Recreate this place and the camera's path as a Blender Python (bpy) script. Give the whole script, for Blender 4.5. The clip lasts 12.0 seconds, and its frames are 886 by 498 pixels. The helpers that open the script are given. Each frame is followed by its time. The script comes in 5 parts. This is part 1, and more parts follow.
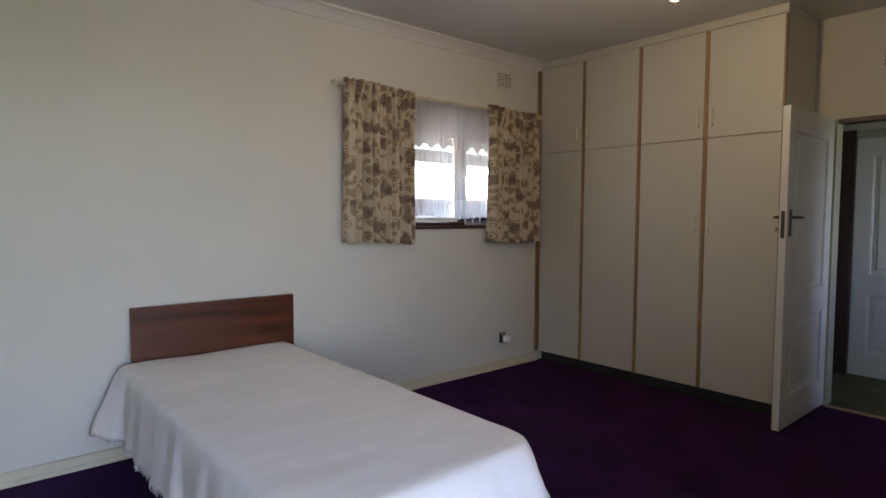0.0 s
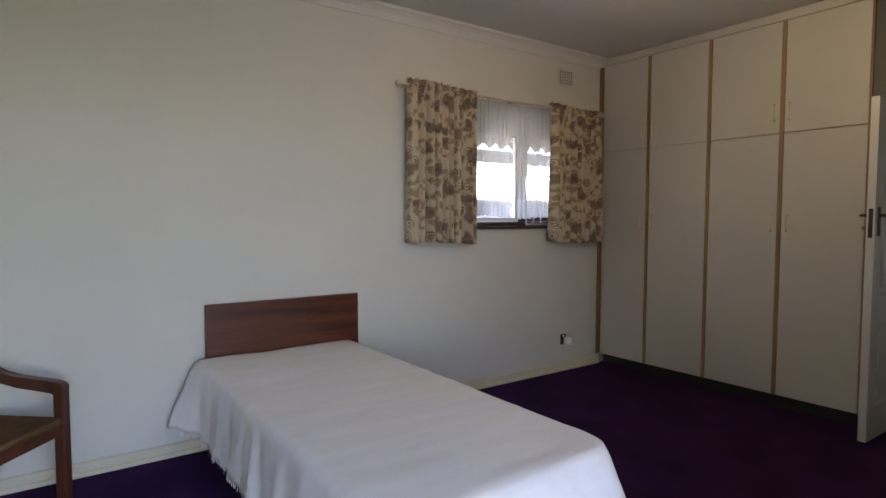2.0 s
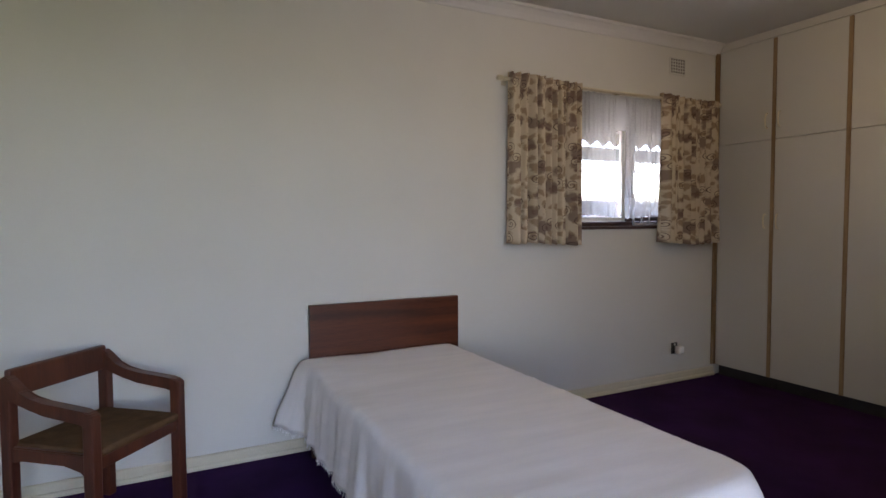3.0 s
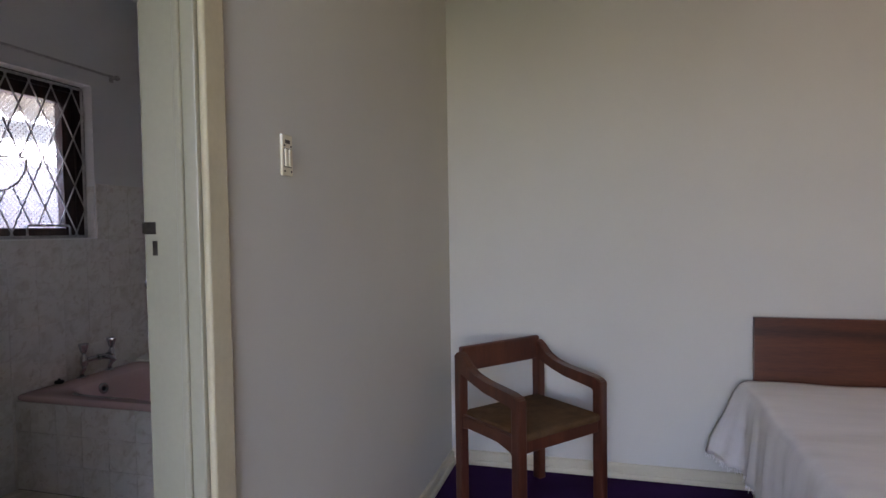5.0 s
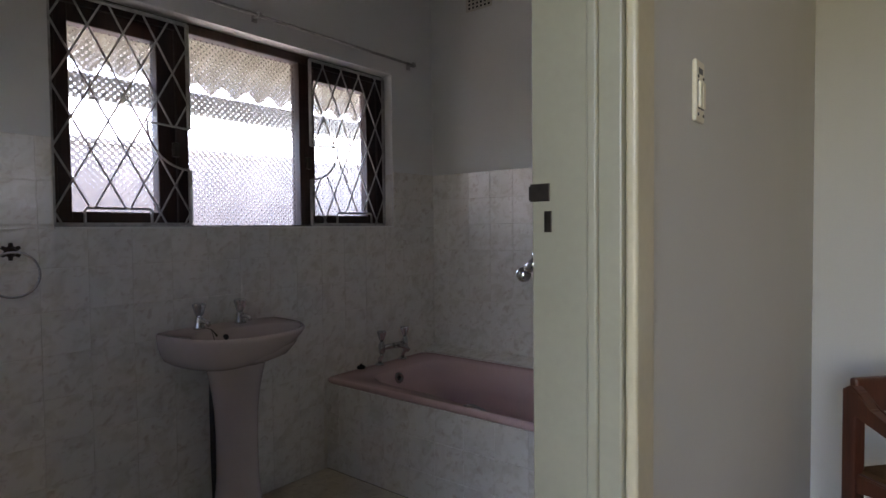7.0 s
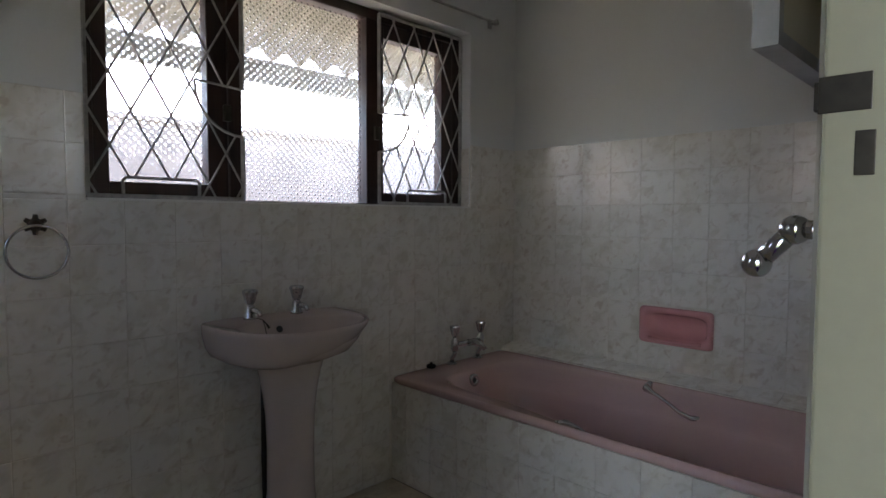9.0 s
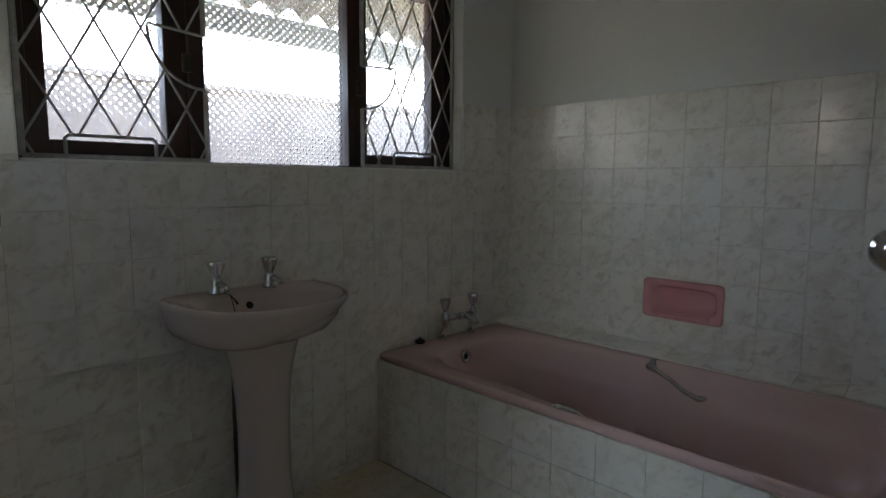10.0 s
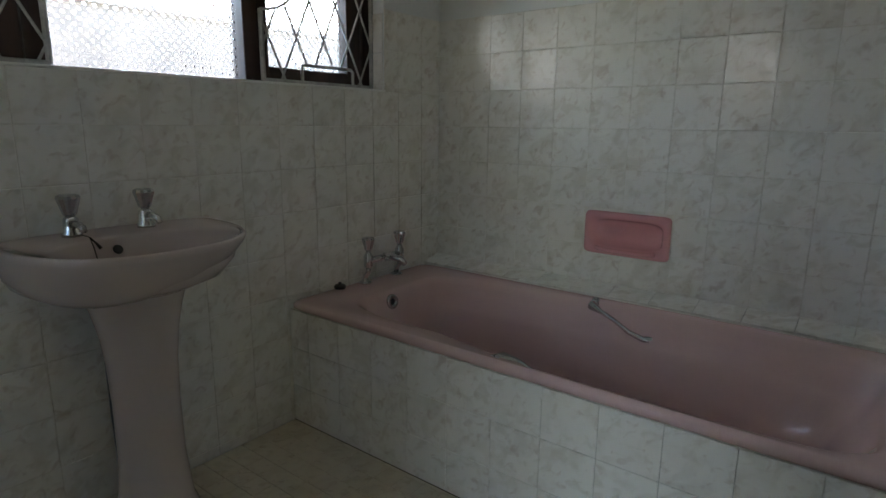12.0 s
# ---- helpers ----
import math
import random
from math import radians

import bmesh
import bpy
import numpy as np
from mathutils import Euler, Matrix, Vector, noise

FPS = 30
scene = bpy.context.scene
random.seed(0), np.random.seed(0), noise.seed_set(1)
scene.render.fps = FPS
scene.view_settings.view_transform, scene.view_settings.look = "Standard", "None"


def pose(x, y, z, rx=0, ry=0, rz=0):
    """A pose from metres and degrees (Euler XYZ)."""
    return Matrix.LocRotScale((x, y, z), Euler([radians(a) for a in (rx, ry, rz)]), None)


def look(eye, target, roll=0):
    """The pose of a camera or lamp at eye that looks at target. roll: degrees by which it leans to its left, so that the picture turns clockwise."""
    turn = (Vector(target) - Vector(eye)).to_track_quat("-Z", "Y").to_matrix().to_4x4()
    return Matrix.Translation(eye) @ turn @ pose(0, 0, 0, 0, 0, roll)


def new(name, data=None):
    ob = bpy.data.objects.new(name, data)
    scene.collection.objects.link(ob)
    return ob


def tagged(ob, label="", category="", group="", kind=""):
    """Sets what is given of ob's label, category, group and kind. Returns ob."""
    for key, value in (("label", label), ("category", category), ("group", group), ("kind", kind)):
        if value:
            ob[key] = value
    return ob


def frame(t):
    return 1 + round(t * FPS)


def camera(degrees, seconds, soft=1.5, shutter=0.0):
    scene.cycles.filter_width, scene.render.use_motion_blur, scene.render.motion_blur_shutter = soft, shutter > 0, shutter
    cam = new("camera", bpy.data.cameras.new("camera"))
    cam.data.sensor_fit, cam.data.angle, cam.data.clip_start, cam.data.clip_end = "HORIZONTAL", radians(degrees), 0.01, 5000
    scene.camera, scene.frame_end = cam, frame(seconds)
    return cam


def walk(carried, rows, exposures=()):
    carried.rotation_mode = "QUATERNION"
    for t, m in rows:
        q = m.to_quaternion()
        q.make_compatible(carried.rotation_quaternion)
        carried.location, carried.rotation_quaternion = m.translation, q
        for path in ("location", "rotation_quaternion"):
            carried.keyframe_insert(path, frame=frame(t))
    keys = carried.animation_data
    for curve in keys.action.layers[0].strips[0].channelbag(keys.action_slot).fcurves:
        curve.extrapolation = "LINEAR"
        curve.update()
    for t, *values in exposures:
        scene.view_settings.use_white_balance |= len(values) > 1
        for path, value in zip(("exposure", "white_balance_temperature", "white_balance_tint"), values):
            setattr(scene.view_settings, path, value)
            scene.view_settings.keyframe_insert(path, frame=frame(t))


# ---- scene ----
cam = camera(74.8, 12.0)
PATH = [
    (0, (0.744, -3.55, 1.361), (2.043, -2.034, 1.245), 0.3),
    (0.5, (0.732, -3.535, 1.364), (2.007, -1.999, 1.246), 0.3),
    (1, (0.738, -3.544, 1.362), (1.983, -1.983, 1.246), 0.2),
    (1.5, (0.726, -3.533, 1.357), (1.944, -1.951, 1.244), 0.2),
    (2, (0.682, -3.48, 1.347), (1.848, -1.859, 1.236), 0.1),
    (2.5, (0.653, -3.43, 1.342), (1.723, -1.744, 1.232), 0.1),
    (2.7, (0.644, -3.372, 1.336), (1.68, -1.665, 1.229), -0.0),
    (4.3, (0.989, -3.196, 1.301), (0.85, -1.203, 1.236), -1.1),
    (4.5, (0.936, -3.164, 1.298), (0.691, -1.181, 1.228), -1.0),
    (5, (0.799, -3.056, 1.28), (0.272, -1.127, 1.212), -0.9),
    (5.5, (0.657, -2.987, 1.256), (-0.066, -1.124, 1.184), -0.9),
    (6, (0.546, -2.95, 1.254), (-0.354, -1.166, 1.182), -0.9),
    (6.5, (0.412, -2.876, 1.246), (-0.673, -1.197, 1.176), -0.7),
    (7, (0.297, -2.789, 1.24), (-0.952, -1.228, 1.172), -0.6),
    (7.2, (0.274, -2.771, 1.241), (-1.02, -1.247, 1.179), -0.4),
    (8.8, (0.011, -2.535, 1.204), (-1.415, -1.135, 1.117), 0.1),
    (9, (-0.03, -2.527, 1.203), (-1.444, -1.117, 1.097), 0.2),
    (9.5, (-0.087, -2.448, 1.207), (-1.5, -1.045, 1.031), 0.2),
    (10, (-0.155, -2.358, 1.199), (-1.554, -0.946, 0.975), 0.3),
    (10.5, (-0.224, -2.294, 1.194), (-1.587, -0.858, 0.908), 0.3),
    (11, (-0.238, -2.213, 1.163), (-1.578, -0.769, 0.817), 0.4),
    (11.5, (-0.296, -2.176, 1.148), (-1.574, -0.692, 0.741), 0.5),
    (12, (-0.353, -2.134, 1.129), (-1.538, -0.58, 0.706), 0.6),
]

# ---------------------------------------------------------------- light
EXPOSURES = [(0.0, 4.28, 6500, 25), (2.7, 4.2, 6500, 28), (4.5, 4.1, 6650, 34), (5.5, 4.0, 6850, 33), (7.0, 3.9, 7100, 28), (9.0, 4.0, 7300, 21), (10.5, 3.75, 7350, 12), (12.0, 4.3, 7400, 10)]

walk(cam, [(t, look(eye, target, roll)) for t, eye, target, roll in PATH], EXPOSURES)

world = bpy.data.worlds.new("sky")
scene.world = world
world.use_nodes = True
wn, wl = world.node_tree.nodes, world.node_tree.links
sky = wn.new("ShaderNodeTexSky")
sky.sky_type = "NISHITA"
sky.sun_disc = False
sky.sun_elevation, sky.sun_rotation = radians(57), radians(-51)
sky.air_density, sky.dust_density, sky.ozone_density = 1.0, 1.0, 1.0
wn["Background"].inputs["Strength"].default_value = 0.15
wl.new(sky.outputs[0], wn["Background"].inputs["Color"])

sun = new("sun", bpy.data.lights.new("sun", "SUN"))
sun.data.energy, sun.data.angle, sun.data.color = 4.0, radians(0.6), (1.0, 0.95, 0.88)
sun.matrix_world = look((-5, 4, 10), (0, 0, 0))


# ---------------------------------------------------------------- materials
def mat(name, color, rough=0.6, metal=0.0, var=0.08, scale=6.0, fine=90.0, bump=0.1, dist=0.002, spec=0.5, coat=0.0, stretch=(1, 1, 1), dark=None):
    """A painted or natural surface: base colour varied at a broad and a fine scale, with a fine relief."""
    m = bpy.data.materials.new(name)
    m.use_nodes = True
    n, l = m.node_tree.nodes, m.node_tree.links
    b = n["Principled BSDF"]
    b.inputs["Roughness"].default_value, b.inputs["Metallic"].default_value = rough, metal
    b.inputs["Specular IOR Level"].default_value, b.inputs["Coat Weight"].default_value = spec, coat
    b.inputs["Coat Roughness"].default_value = 0.08
    co = n.new("ShaderNodeTexCoord")
    mp = n.new("ShaderNodeMapping")
    mp.inputs["Scale"].default_value = stretch
    l.new(co.outputs["Object"], mp.inputs["Vector"])
    broad, grain = n.new("ShaderNodeTexNoise"), n.new("ShaderNodeTexNoise")
    broad.inputs["Scale"].default_value, broad.inputs["Detail"].default_value = scale, 4
    grain.inputs["Scale"].default_value, grain.inputs["Detail"].default_value = fine, 3
    l.new(mp.outputs[0], broad.inputs["Vector"])
    l.new(mp.outputs[0], grain.inputs["Vector"])
    add = n.new("ShaderNodeMath")
    add.operation = "MULTIPLY_ADD"
    add.inputs[1].default_value = 0.35
    l.new(grain.outputs[0], add.inputs[0])
    l.new(broad.outputs[0], add.inputs[2])
    ramp = n.new("ShaderNodeValToRGB")
    lo = dark or [c * (1 - var) for c in color]
    hi = [min(1, c * (1 + var * 0.6)) for c in color]
    ramp.color_ramp.elements[0].position, ramp.color_ramp.elements[1].position = 0.45, 0.9
    ramp.color_ramp.elements[0].color, ramp.color_ramp.elements[1].color = (*lo, 1), (*hi, 1)
    l.new(add.outputs[0], ramp.inputs[0])
    l.new(ramp.outputs[0], b.inputs["Base Color"])
    if bump:
        bp = n.new("ShaderNodeBump")
        bp.inputs["Strength"].default_value, bp.inputs["Distance"].default_value = bump, dist
        l.new(grain.outputs[0], bp.inputs["Height"])
        l.new(bp.outputs[0], b.inputs["Normal"])
    return m


def wood(name, light, dark, rough=0.4, axis=0, scale=5.0, coat=0.2):
    """Stained timber, with grain along one axis."""
    m = bpy.data.materials.new(name)
    m.use_nodes = True
    n, l = m.node_tree.nodes, m.node_tree.links
    b = n["Principled BSDF"]
    b.inputs["Roughness"].default_value, b.inputs["Coat Weight"].default_value = rough, coat
    b.inputs["Coat Roughness"].default_value = 0.25
    co, mp = n.new("ShaderNodeTexCoord"), n.new("ShaderNodeMapping")
    sc = [9.0, 9.0, 9.0]
    sc[axis] = 0.7
    mp.inputs["Scale"].default_value = sc
    l.new(co.outputs["Object"], mp.inputs["Vector"])
    a, f = n.new("ShaderNodeTexNoise"), n.new("ShaderNodeTexNoise")
    a.inputs["Scale"].default_value, a.inputs["Detail"].default_value, a.inputs["Distortion"].default_value = scale * 0.3, 5, 0.8
    f.inputs["Scale"].default_value, f.inputs["Detail"].default_value = scale * 5, 6
    l.new(mp.outputs[0], a.inputs["Vector"])
    l.new(mp.outputs[0], f.inputs["Vector"])
    mx = n.new("ShaderNodeMath")
    mx.operation = "MULTIPLY_ADD"
    mx.inputs[1].default_value = 0.4
    l.new(f.outputs[0], mx.inputs[0])
    l.new(a.outputs[0], mx.inputs[2])
    r = n.new("ShaderNodeValToRGB")
    r.color_ramp.elements[0].position, r.color_ramp.elements[1].position = 0.5, 0.9
    r.color_ramp.elements[0].color, r.color_ramp.elements[1].color = (*dark, 1), (*light, 1)
    l.new(mx.outputs[0], r.inputs[0])
    l.new(r.outputs[0], b.inputs["Base Color"])
    bp = n.new("ShaderNodeBump")
    bp.inputs["Strength"].default_value, bp.inputs["Distance"].default_value = 0.12, 0.001
    l.new(f.outputs[0], bp.inputs["Height"])
    l.new(bp.outputs[0], b.inputs["Normal"])
    return m


M_WALL = mat("bedroom_paint", (0.60, 0.577, 0.51), 0.75, var=0.04, scale=1.5, fine=160, bump=0.12, dist=0.001)
M_BWALL = mat("bathroom_paint", (0.70, 0.71, 0.69), 0.6, var=0.05, scale=1.5, fine=150, bump=0.12, dist=0.001)
M_CEIL = mat("ceiling_paint", (0.60, 0.585, 0.55), 0.85, var=0.05, scale=1.0, fine=120, bump=0.08, dist=0.001)
M_BCEIL = mat("bathroom_ceiling_paint", (0.84, 0.84, 0.82), 0.8, var=0.04, scale=1.0, fine=120, bump=0.08, dist=0.001)
M_TRIM = mat("cream_gloss_paint", (0.60, 0.535, 0.38), 0.35, var=0.08, scale=4, fine=80, bump=0.06, dist=0.001)
# cream frame paint, darkened: the shade on the linings is put into the colour
M_FRAME = mat("shaded_cream_frame_paint", (0.37, 0.345, 0.25), 0.35, var=0.08, scale=4, fine=80, bump=0.06, dist=0.001)
M_ARCH = mat("yellowed_cream_paint", (0.58, 0.50, 0.33), 0.35, var=0.10, scale=5, fine=80, bump=0.06, dist=0.001)
M_CARPET = mat("purple_carpet", (0.038, 0.011, 0.060), 0.95, var=0.35, scale=3, fine=420, bump=0.9, dist=0.006, spec=0.1)
M_LAMINATE = mat("white_laminate", (0.56, 0.53, 0.465), 0.45, var=0.03, scale=2, fine=200, bump=0.03, dist=0.0005)
M_DOORPAINT = mat("white_door_paint", (0.66, 0.64, 0.60), 0.35, var=0.04, scale=3, fine=110, bump=0.06, dist=0.001)
M_STRIP = wood("timber_edge", (0.34, 0.22, 0.11), (0.20, 0.12, 0.055), 0.5, axis=2, coat=0.05)
M_PLINTH = mat("dark_plinth", (0.03, 0.028, 0.03), 0.6, var=0.3)
M_HEAD = wood("mahogany_veneer", (0.125, 0.033, 0.013), (0.040, 0.010, 0.005), 0.35, axis=0, coat=0.25)
M_CHAIR = wood("stained_chair_wood", (0.115, 0.034, 0.016), (0.05, 0.014, 0.008), 0.38, axis=2, coat=0.2)
M_DARKWOOD = wood("dark_window_wood", (0.055, 0.022, 0.016), (0.022, 0.010, 0.009), 0.45, axis=2, coat=0.1)
M_PINK = mat("pink_enamel", (0.64, 0.44, 0.42), 0.12, var=0.04, scale=3, fine=60, bump=0.0, coat=0.4)
M_BASIN = mat("pale_pink_ceramic", (0.56, 0.475, 0.445), 0.14, var=0.03, scale=3, fine=60, bump=0.0, coat=0.4)
M_CHROME = mat("chrome", (0.58, 0.59, 0.61), 0.12, 1.0, var=0.1, scale=20, fine=200, bump=0.02, dist=0.0003)
M_GROUT = mat("grout", (0.74, 0.70, 0.61), 0.9, var=0.2, scale=8, fine=200, bump=0.3)
M_FGROUT = mat("floor_grout", (0.12, 0.085, 0.06), 0.9, var=0.3, scale=8, fine=200, bump=0.3)
M_GREEN = mat("passage_carpet", (0.075, 0.072, 0.035), 0.95, var=0.3, scale=4, fine=300, bump=0.7, dist=0.004, spec=0.1)
M_CHAIRSEAT = mat("woven_brown_seat", (0.115, 0.062, 0.028), 0.85, var=0.35, scale=14, fine=260, bump=0.8, dist=0.003, spec=0.2)
M_WHITEPLASTIC = mat("white_plastic", (0.78, 0.77, 0.73), 0.3, var=0.04, bump=0)
M_CREAMPLASTIC = mat("cream_plastic", (0.76, 0.68, 0.50), 0.3, var=0.05, bump=0)
M_BLACK = mat("black_rubber", (0.012, 0.011, 0.011), 0.5, var=0.3)
M_BRONZE = mat("dark_bronze", (0.075, 0.065, 0.055), 0.35, 0.8, var=0.3, scale=30)
M_BARS = mat("grey_bar_paint", (0.44, 0.43, 0.41), 0.5, var=0.3, scale=30, fine=120, bump=0.2)
M_ROOF = mat("corrugated_sheet", (0.15, 0.147, 0.12), 0.7, var=0.25, scale=3, fine=60, bump=0.2)
M_FASCIA = mat("grey_fascia", (0.24, 0.25, 0.235), 0.5, var=0.08)
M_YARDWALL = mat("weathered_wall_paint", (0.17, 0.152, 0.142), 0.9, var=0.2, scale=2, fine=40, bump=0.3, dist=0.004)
M_GROUND = mat("garden_paving", (0.26, 0.25, 0.225), 0.9, var=0.25, scale=2, fine=40, bump=0.3, dist=0.004)
M_LAWN = mat("unseen_lawn_grass", (0.06, 0.085, 0.03), 0.9, var=0.4, scale=5, fine=60, bump=0.6, dist=0.02)
M_ALU = mat("aluminium_edge", (0.48, 0.47, 0.46), 0.4, 0.7, var=0.15, scale=20)


# ---------------------------------------------------------------- helpers
def part(name, bm, material, parent=None, label="", smooth=False, at=None):
    """Links a bmesh as one mesh object under a thing or a part."""
    me = bpy.data.meshes.new(name)
    bmesh.ops.recalc_face_normals(bm, faces=bm.faces)
    bm.to_mesh(me)
    bm.free()
    me.materials.append(material)
    if smooth:
        me.polygons.foreach_set("use_smooth", [True] * len(me.polygons))
    ob = new(name, me)
    if parent is not None:
        ob.parent = parent
    if at is not None:
        ob.matrix_basis = at
    if label:
        ob["label"] = label
    return ob


def empty(name, at=None):
    ob = new(name)
    ob.empty_display_size = 0.1
    if at is not None:
        ob.matrix_basis = at
    return ob


def box(x0, x1, y0, y1, z0, z1, bevel=0.0, bm=None, seg=2):
    """A box with rounded edges, added to bm or new."""
    bm = bm or bmesh.new()
    m = Matrix.LocRotScale(((x0 + x1) / 2, (y0 + y1) / 2, (z0 + z1) / 2), None, (abs(x1 - x0), abs(y1 - y0), abs(z1 - z0)))
    r = bmesh.ops.create_cube(bm, size=1, matrix=m)
    if bevel:
        edges = list({e for v in r["verts"] for e in v.link_edges})
        bmesh.ops.bevel(bm, geom=edges, offset=bevel, segments=seg, affect="EDGES", profile=0.5)
    return bm


def lathe(profile, seg=24, bm=None, m=None):
    """A solid turned round z from (radius, height) pairs."""
    bm = bm or bmesh.new()
    m = m or Matrix()
    rings = []
    for r, z in profile:
        if r < 1e-5:
            rings.append([bm.verts.new(m @ Vector((0, 0, z)))])
        else:
            rings.append([bm.verts.new(m @ Vector((r * math.cos(a * math.tau / seg), r * math.sin(a * math.tau / seg), z))) for a in range(seg)])
    for a, b in zip(rings, rings[1:]):
        for i in range(seg):
            j = (i + 1) % seg
            if len(a) == 1 and len(b) > 1:
                bm.faces.new((a[0], b[i], b[j]))
            elif len(b) == 1 and len(a) > 1:
                bm.faces.new((a[i], b[0], a[j]))
            elif len(a) > 1:
                bm.faces.new((a[i], b[i], b[j], a[j]))
    return bm


def tube(points, radius, seg=10, bm=None, closed=False):
    """A round bar along points."""
    bm = bm or bmesh.new()
    pts = [Vector(p) for p in points]
    n = len(pts)
    rings, side = [], None
    for i, p in enumerate(pts):
        a = pts[(i - 1) % n] if closed or i else p
        b = pts[(i + 1) % n] if closed or i < n - 1 else p
        d = (b - a).normalized()
        if side is None:
            side = d.orthogonal().normalized()
        side = (side - d * side.dot(d)).normalized()
        up = d.cross(side)
        r = radius[i] if isinstance(radius, (list, tuple)) else radius
        rings.append([bm.verts.new(p + r * (math.cos(k * math.tau / seg) * side + math.sin(k * math.tau / seg) * up)) for k in range(seg)])
    for i in range(n if closed else n - 1):
        a, b = rings[i], rings[(i + 1) % n]
        for k in range(seg):
            j = (k + 1) % seg
            bm.faces.new((a[k], b[k], b[j], a[j]))
    if not closed:
        bm.faces.new(rings[0][::-1])
        bm.faces.new(rings[-1])
    return bm


def slab(us, vs, holes, thick, place, bm=None):
    """A wall sheet on the grid us x vs with holes (u0, u1, v0, v1), made solid; place(u, v, w) gives the point, w from 0 to thick."""
    bm = bm or bmesh.new()
    us = sorted(set(us) | {h[k] for h in holes for k in (0, 1)})
    vs = sorted(set(vs) | {h[k] for h in holes for k in (2, 3)})

    def solid(i, j):
        if not (0 <= i < len(us) - 1 and 0 <= j < len(vs) - 1):
            return False
        u, v = (us[i] + us[i + 1]) / 2, (vs[j] + vs[j + 1]) / 2
        return not any(h[0] < u < h[1] and h[2] < v < h[3] for h in holes)

    cache = {}

    def vert(u, v, w):
        k = (u, v, w)
        if k not in cache:
            cache[k] = bm.verts.new(place(u, v, w))
        return cache[k]

    for i in range(len(us) - 1):
        for j in range(len(vs) - 1):
            if not solid(i, j):
                continue
            a, b, c, d = us[i], us[i + 1], vs[j], vs[j + 1]
            bm.faces.new([vert(a, c, 0), vert(b, c, 0), vert(b, d, 0), vert(a, d, 0)])
            bm.faces.new([vert(a, c, thick), vert(a, d, thick), vert(b, d, thick), vert(b, c, thick)])
            for (di, dj), (p, q) in {(-1, 0): ((a, c), (a, d)), (1, 0): ((b, c), (b, d)), (0, -1): ((a, c), (b, c)), (0, 1): ((a, d), (b, d))}.items():
                if not solid(i + di, j + dj):
                    bm.faces.new([vert(*p, 0), vert(*q, 0), vert(*q, thick), vert(*p, thick)])
    return bm


def structure(name, bm, material, label=""):
    ob = part(name, bm, material)
    return tagged(ob, label, kind="structure")


# ---------------------------------------------------------------- the plan
CEIL = 2.76
NORTH, EAST, SOUTH = 0.0, 5.52, -4.70            # bedroom faces; the west face is x = 0
BW, BN, BE, BS = -2.065, 0.066, -0.146, -3.40     # bathroom faces
DOOR_N, DOOR_S, DOOR_H = -2.035, -2.86, 2.03      # bathroom doorway in the west wall
WIN = (3.49, 4.66, 1.255, 2.16)                   # bedroom window x0 x1 z0 z1
SWIN = (-1.62, -1.20, 1.36, 2.02)                  # small bathroom window in its south wall x0 x1 z0 z1
BWIN = (-2.045, -0.303, 1.257, 2.145)                # bathroom window y0 y1 z0 z1

structure("wall_north", slab([-0.146, 5.64], [-0.2, 2.9], [WIN], 0.23, lambda u, v, w: (u, NORTH + w, v)), M_WALL, "cream-white painted plaster bedroom wall")
structure("wall_west", slab([SOUTH, NORTH], [-0.2, 2.9], [(DOOR_S - 0.03, DOOR_N + 0.03, -0.02, DOOR_H + 0.03)], 0.146, lambda u, v, w: (-w, u, v)), M_WALL, "cream painted wall with an open doorway")
structure("wall_east", slab([SOUTH, NORTH], [-0.2, 2.9], [(-3.06, -2.20, -0.02, 2.05)], 0.12, lambda u, v, w: (EAST + w, u, v)), M_WALL, "cream painted wall beside the wardrobe")
structure("wall_south", slab([-0.146, 2.02], [-0.2, 2.9], [(0.10, 1.60, 0.15, 2.50)], 0.23, lambda u, v, w: (u, SOUTH - w, v)), M_WALL, "painted wall with a tall window")
structure("wall_south_nib", slab([SOUTH, -3.77], [-0.2, 2.9], [], 0.12, lambda u, v, w: (1.90 + w, u, v)), M_WALL, "painted return wall beside the window bay")
structure("wall_south_inner", slab([1.90, 5.64], [-0.2, 2.9], [], 0.12, lambda u, v, w: (u, -3.65 - w, v)), M_WALL, "painted inner wall of the bedroom")
structure("floor", slab([0, 5.50], [SOUTH, NORTH], [], 0.1, lambda u, v, w: (u, v, -w)), M_CARPET, "deep purple fitted carpet")
structure("ceiling", slab([0, 5.52], [SOUTH, NORTH], [], 0.1, lambda u, v, w: (u, v, CEIL + w)), M_CEIL, "off-white painted ceiling board")

structure("wall_bath_west", slab([BS, BN], [-0.2, 2.9], [BWIN], 0.23, lambda u, v, w: (BW - w, u, v)), M_BWALL, "pale painted bathroom wall, tiled below")
structure("wall_bath_north_outer", slab([BW - 0.23, -0.146], [-0.2, 2.9], [], 0.17, lambda u, v, w: (u, BN + 0.06 + w, v)), M_BWALL, "outer leaf of the bathroom wall")
structure("wall_bath_north", slab([BW - 0.23, -0.146], [-0.2, 2.9], [(-1.296, -0.966, 0.634, 0.79)], 0.06, lambda u, v, w: (u, BN + w, v)), M_BWALL, "pale painted bathroom wall, tiled below")
structure("wall_bath_south", slab([BW - 0.23, -0.146], [-0.2, 2.9], [SWIN], 0.15, lambda u, v, w: (u, BS - w, v)), M_BWALL, "pale painted bathroom wall")
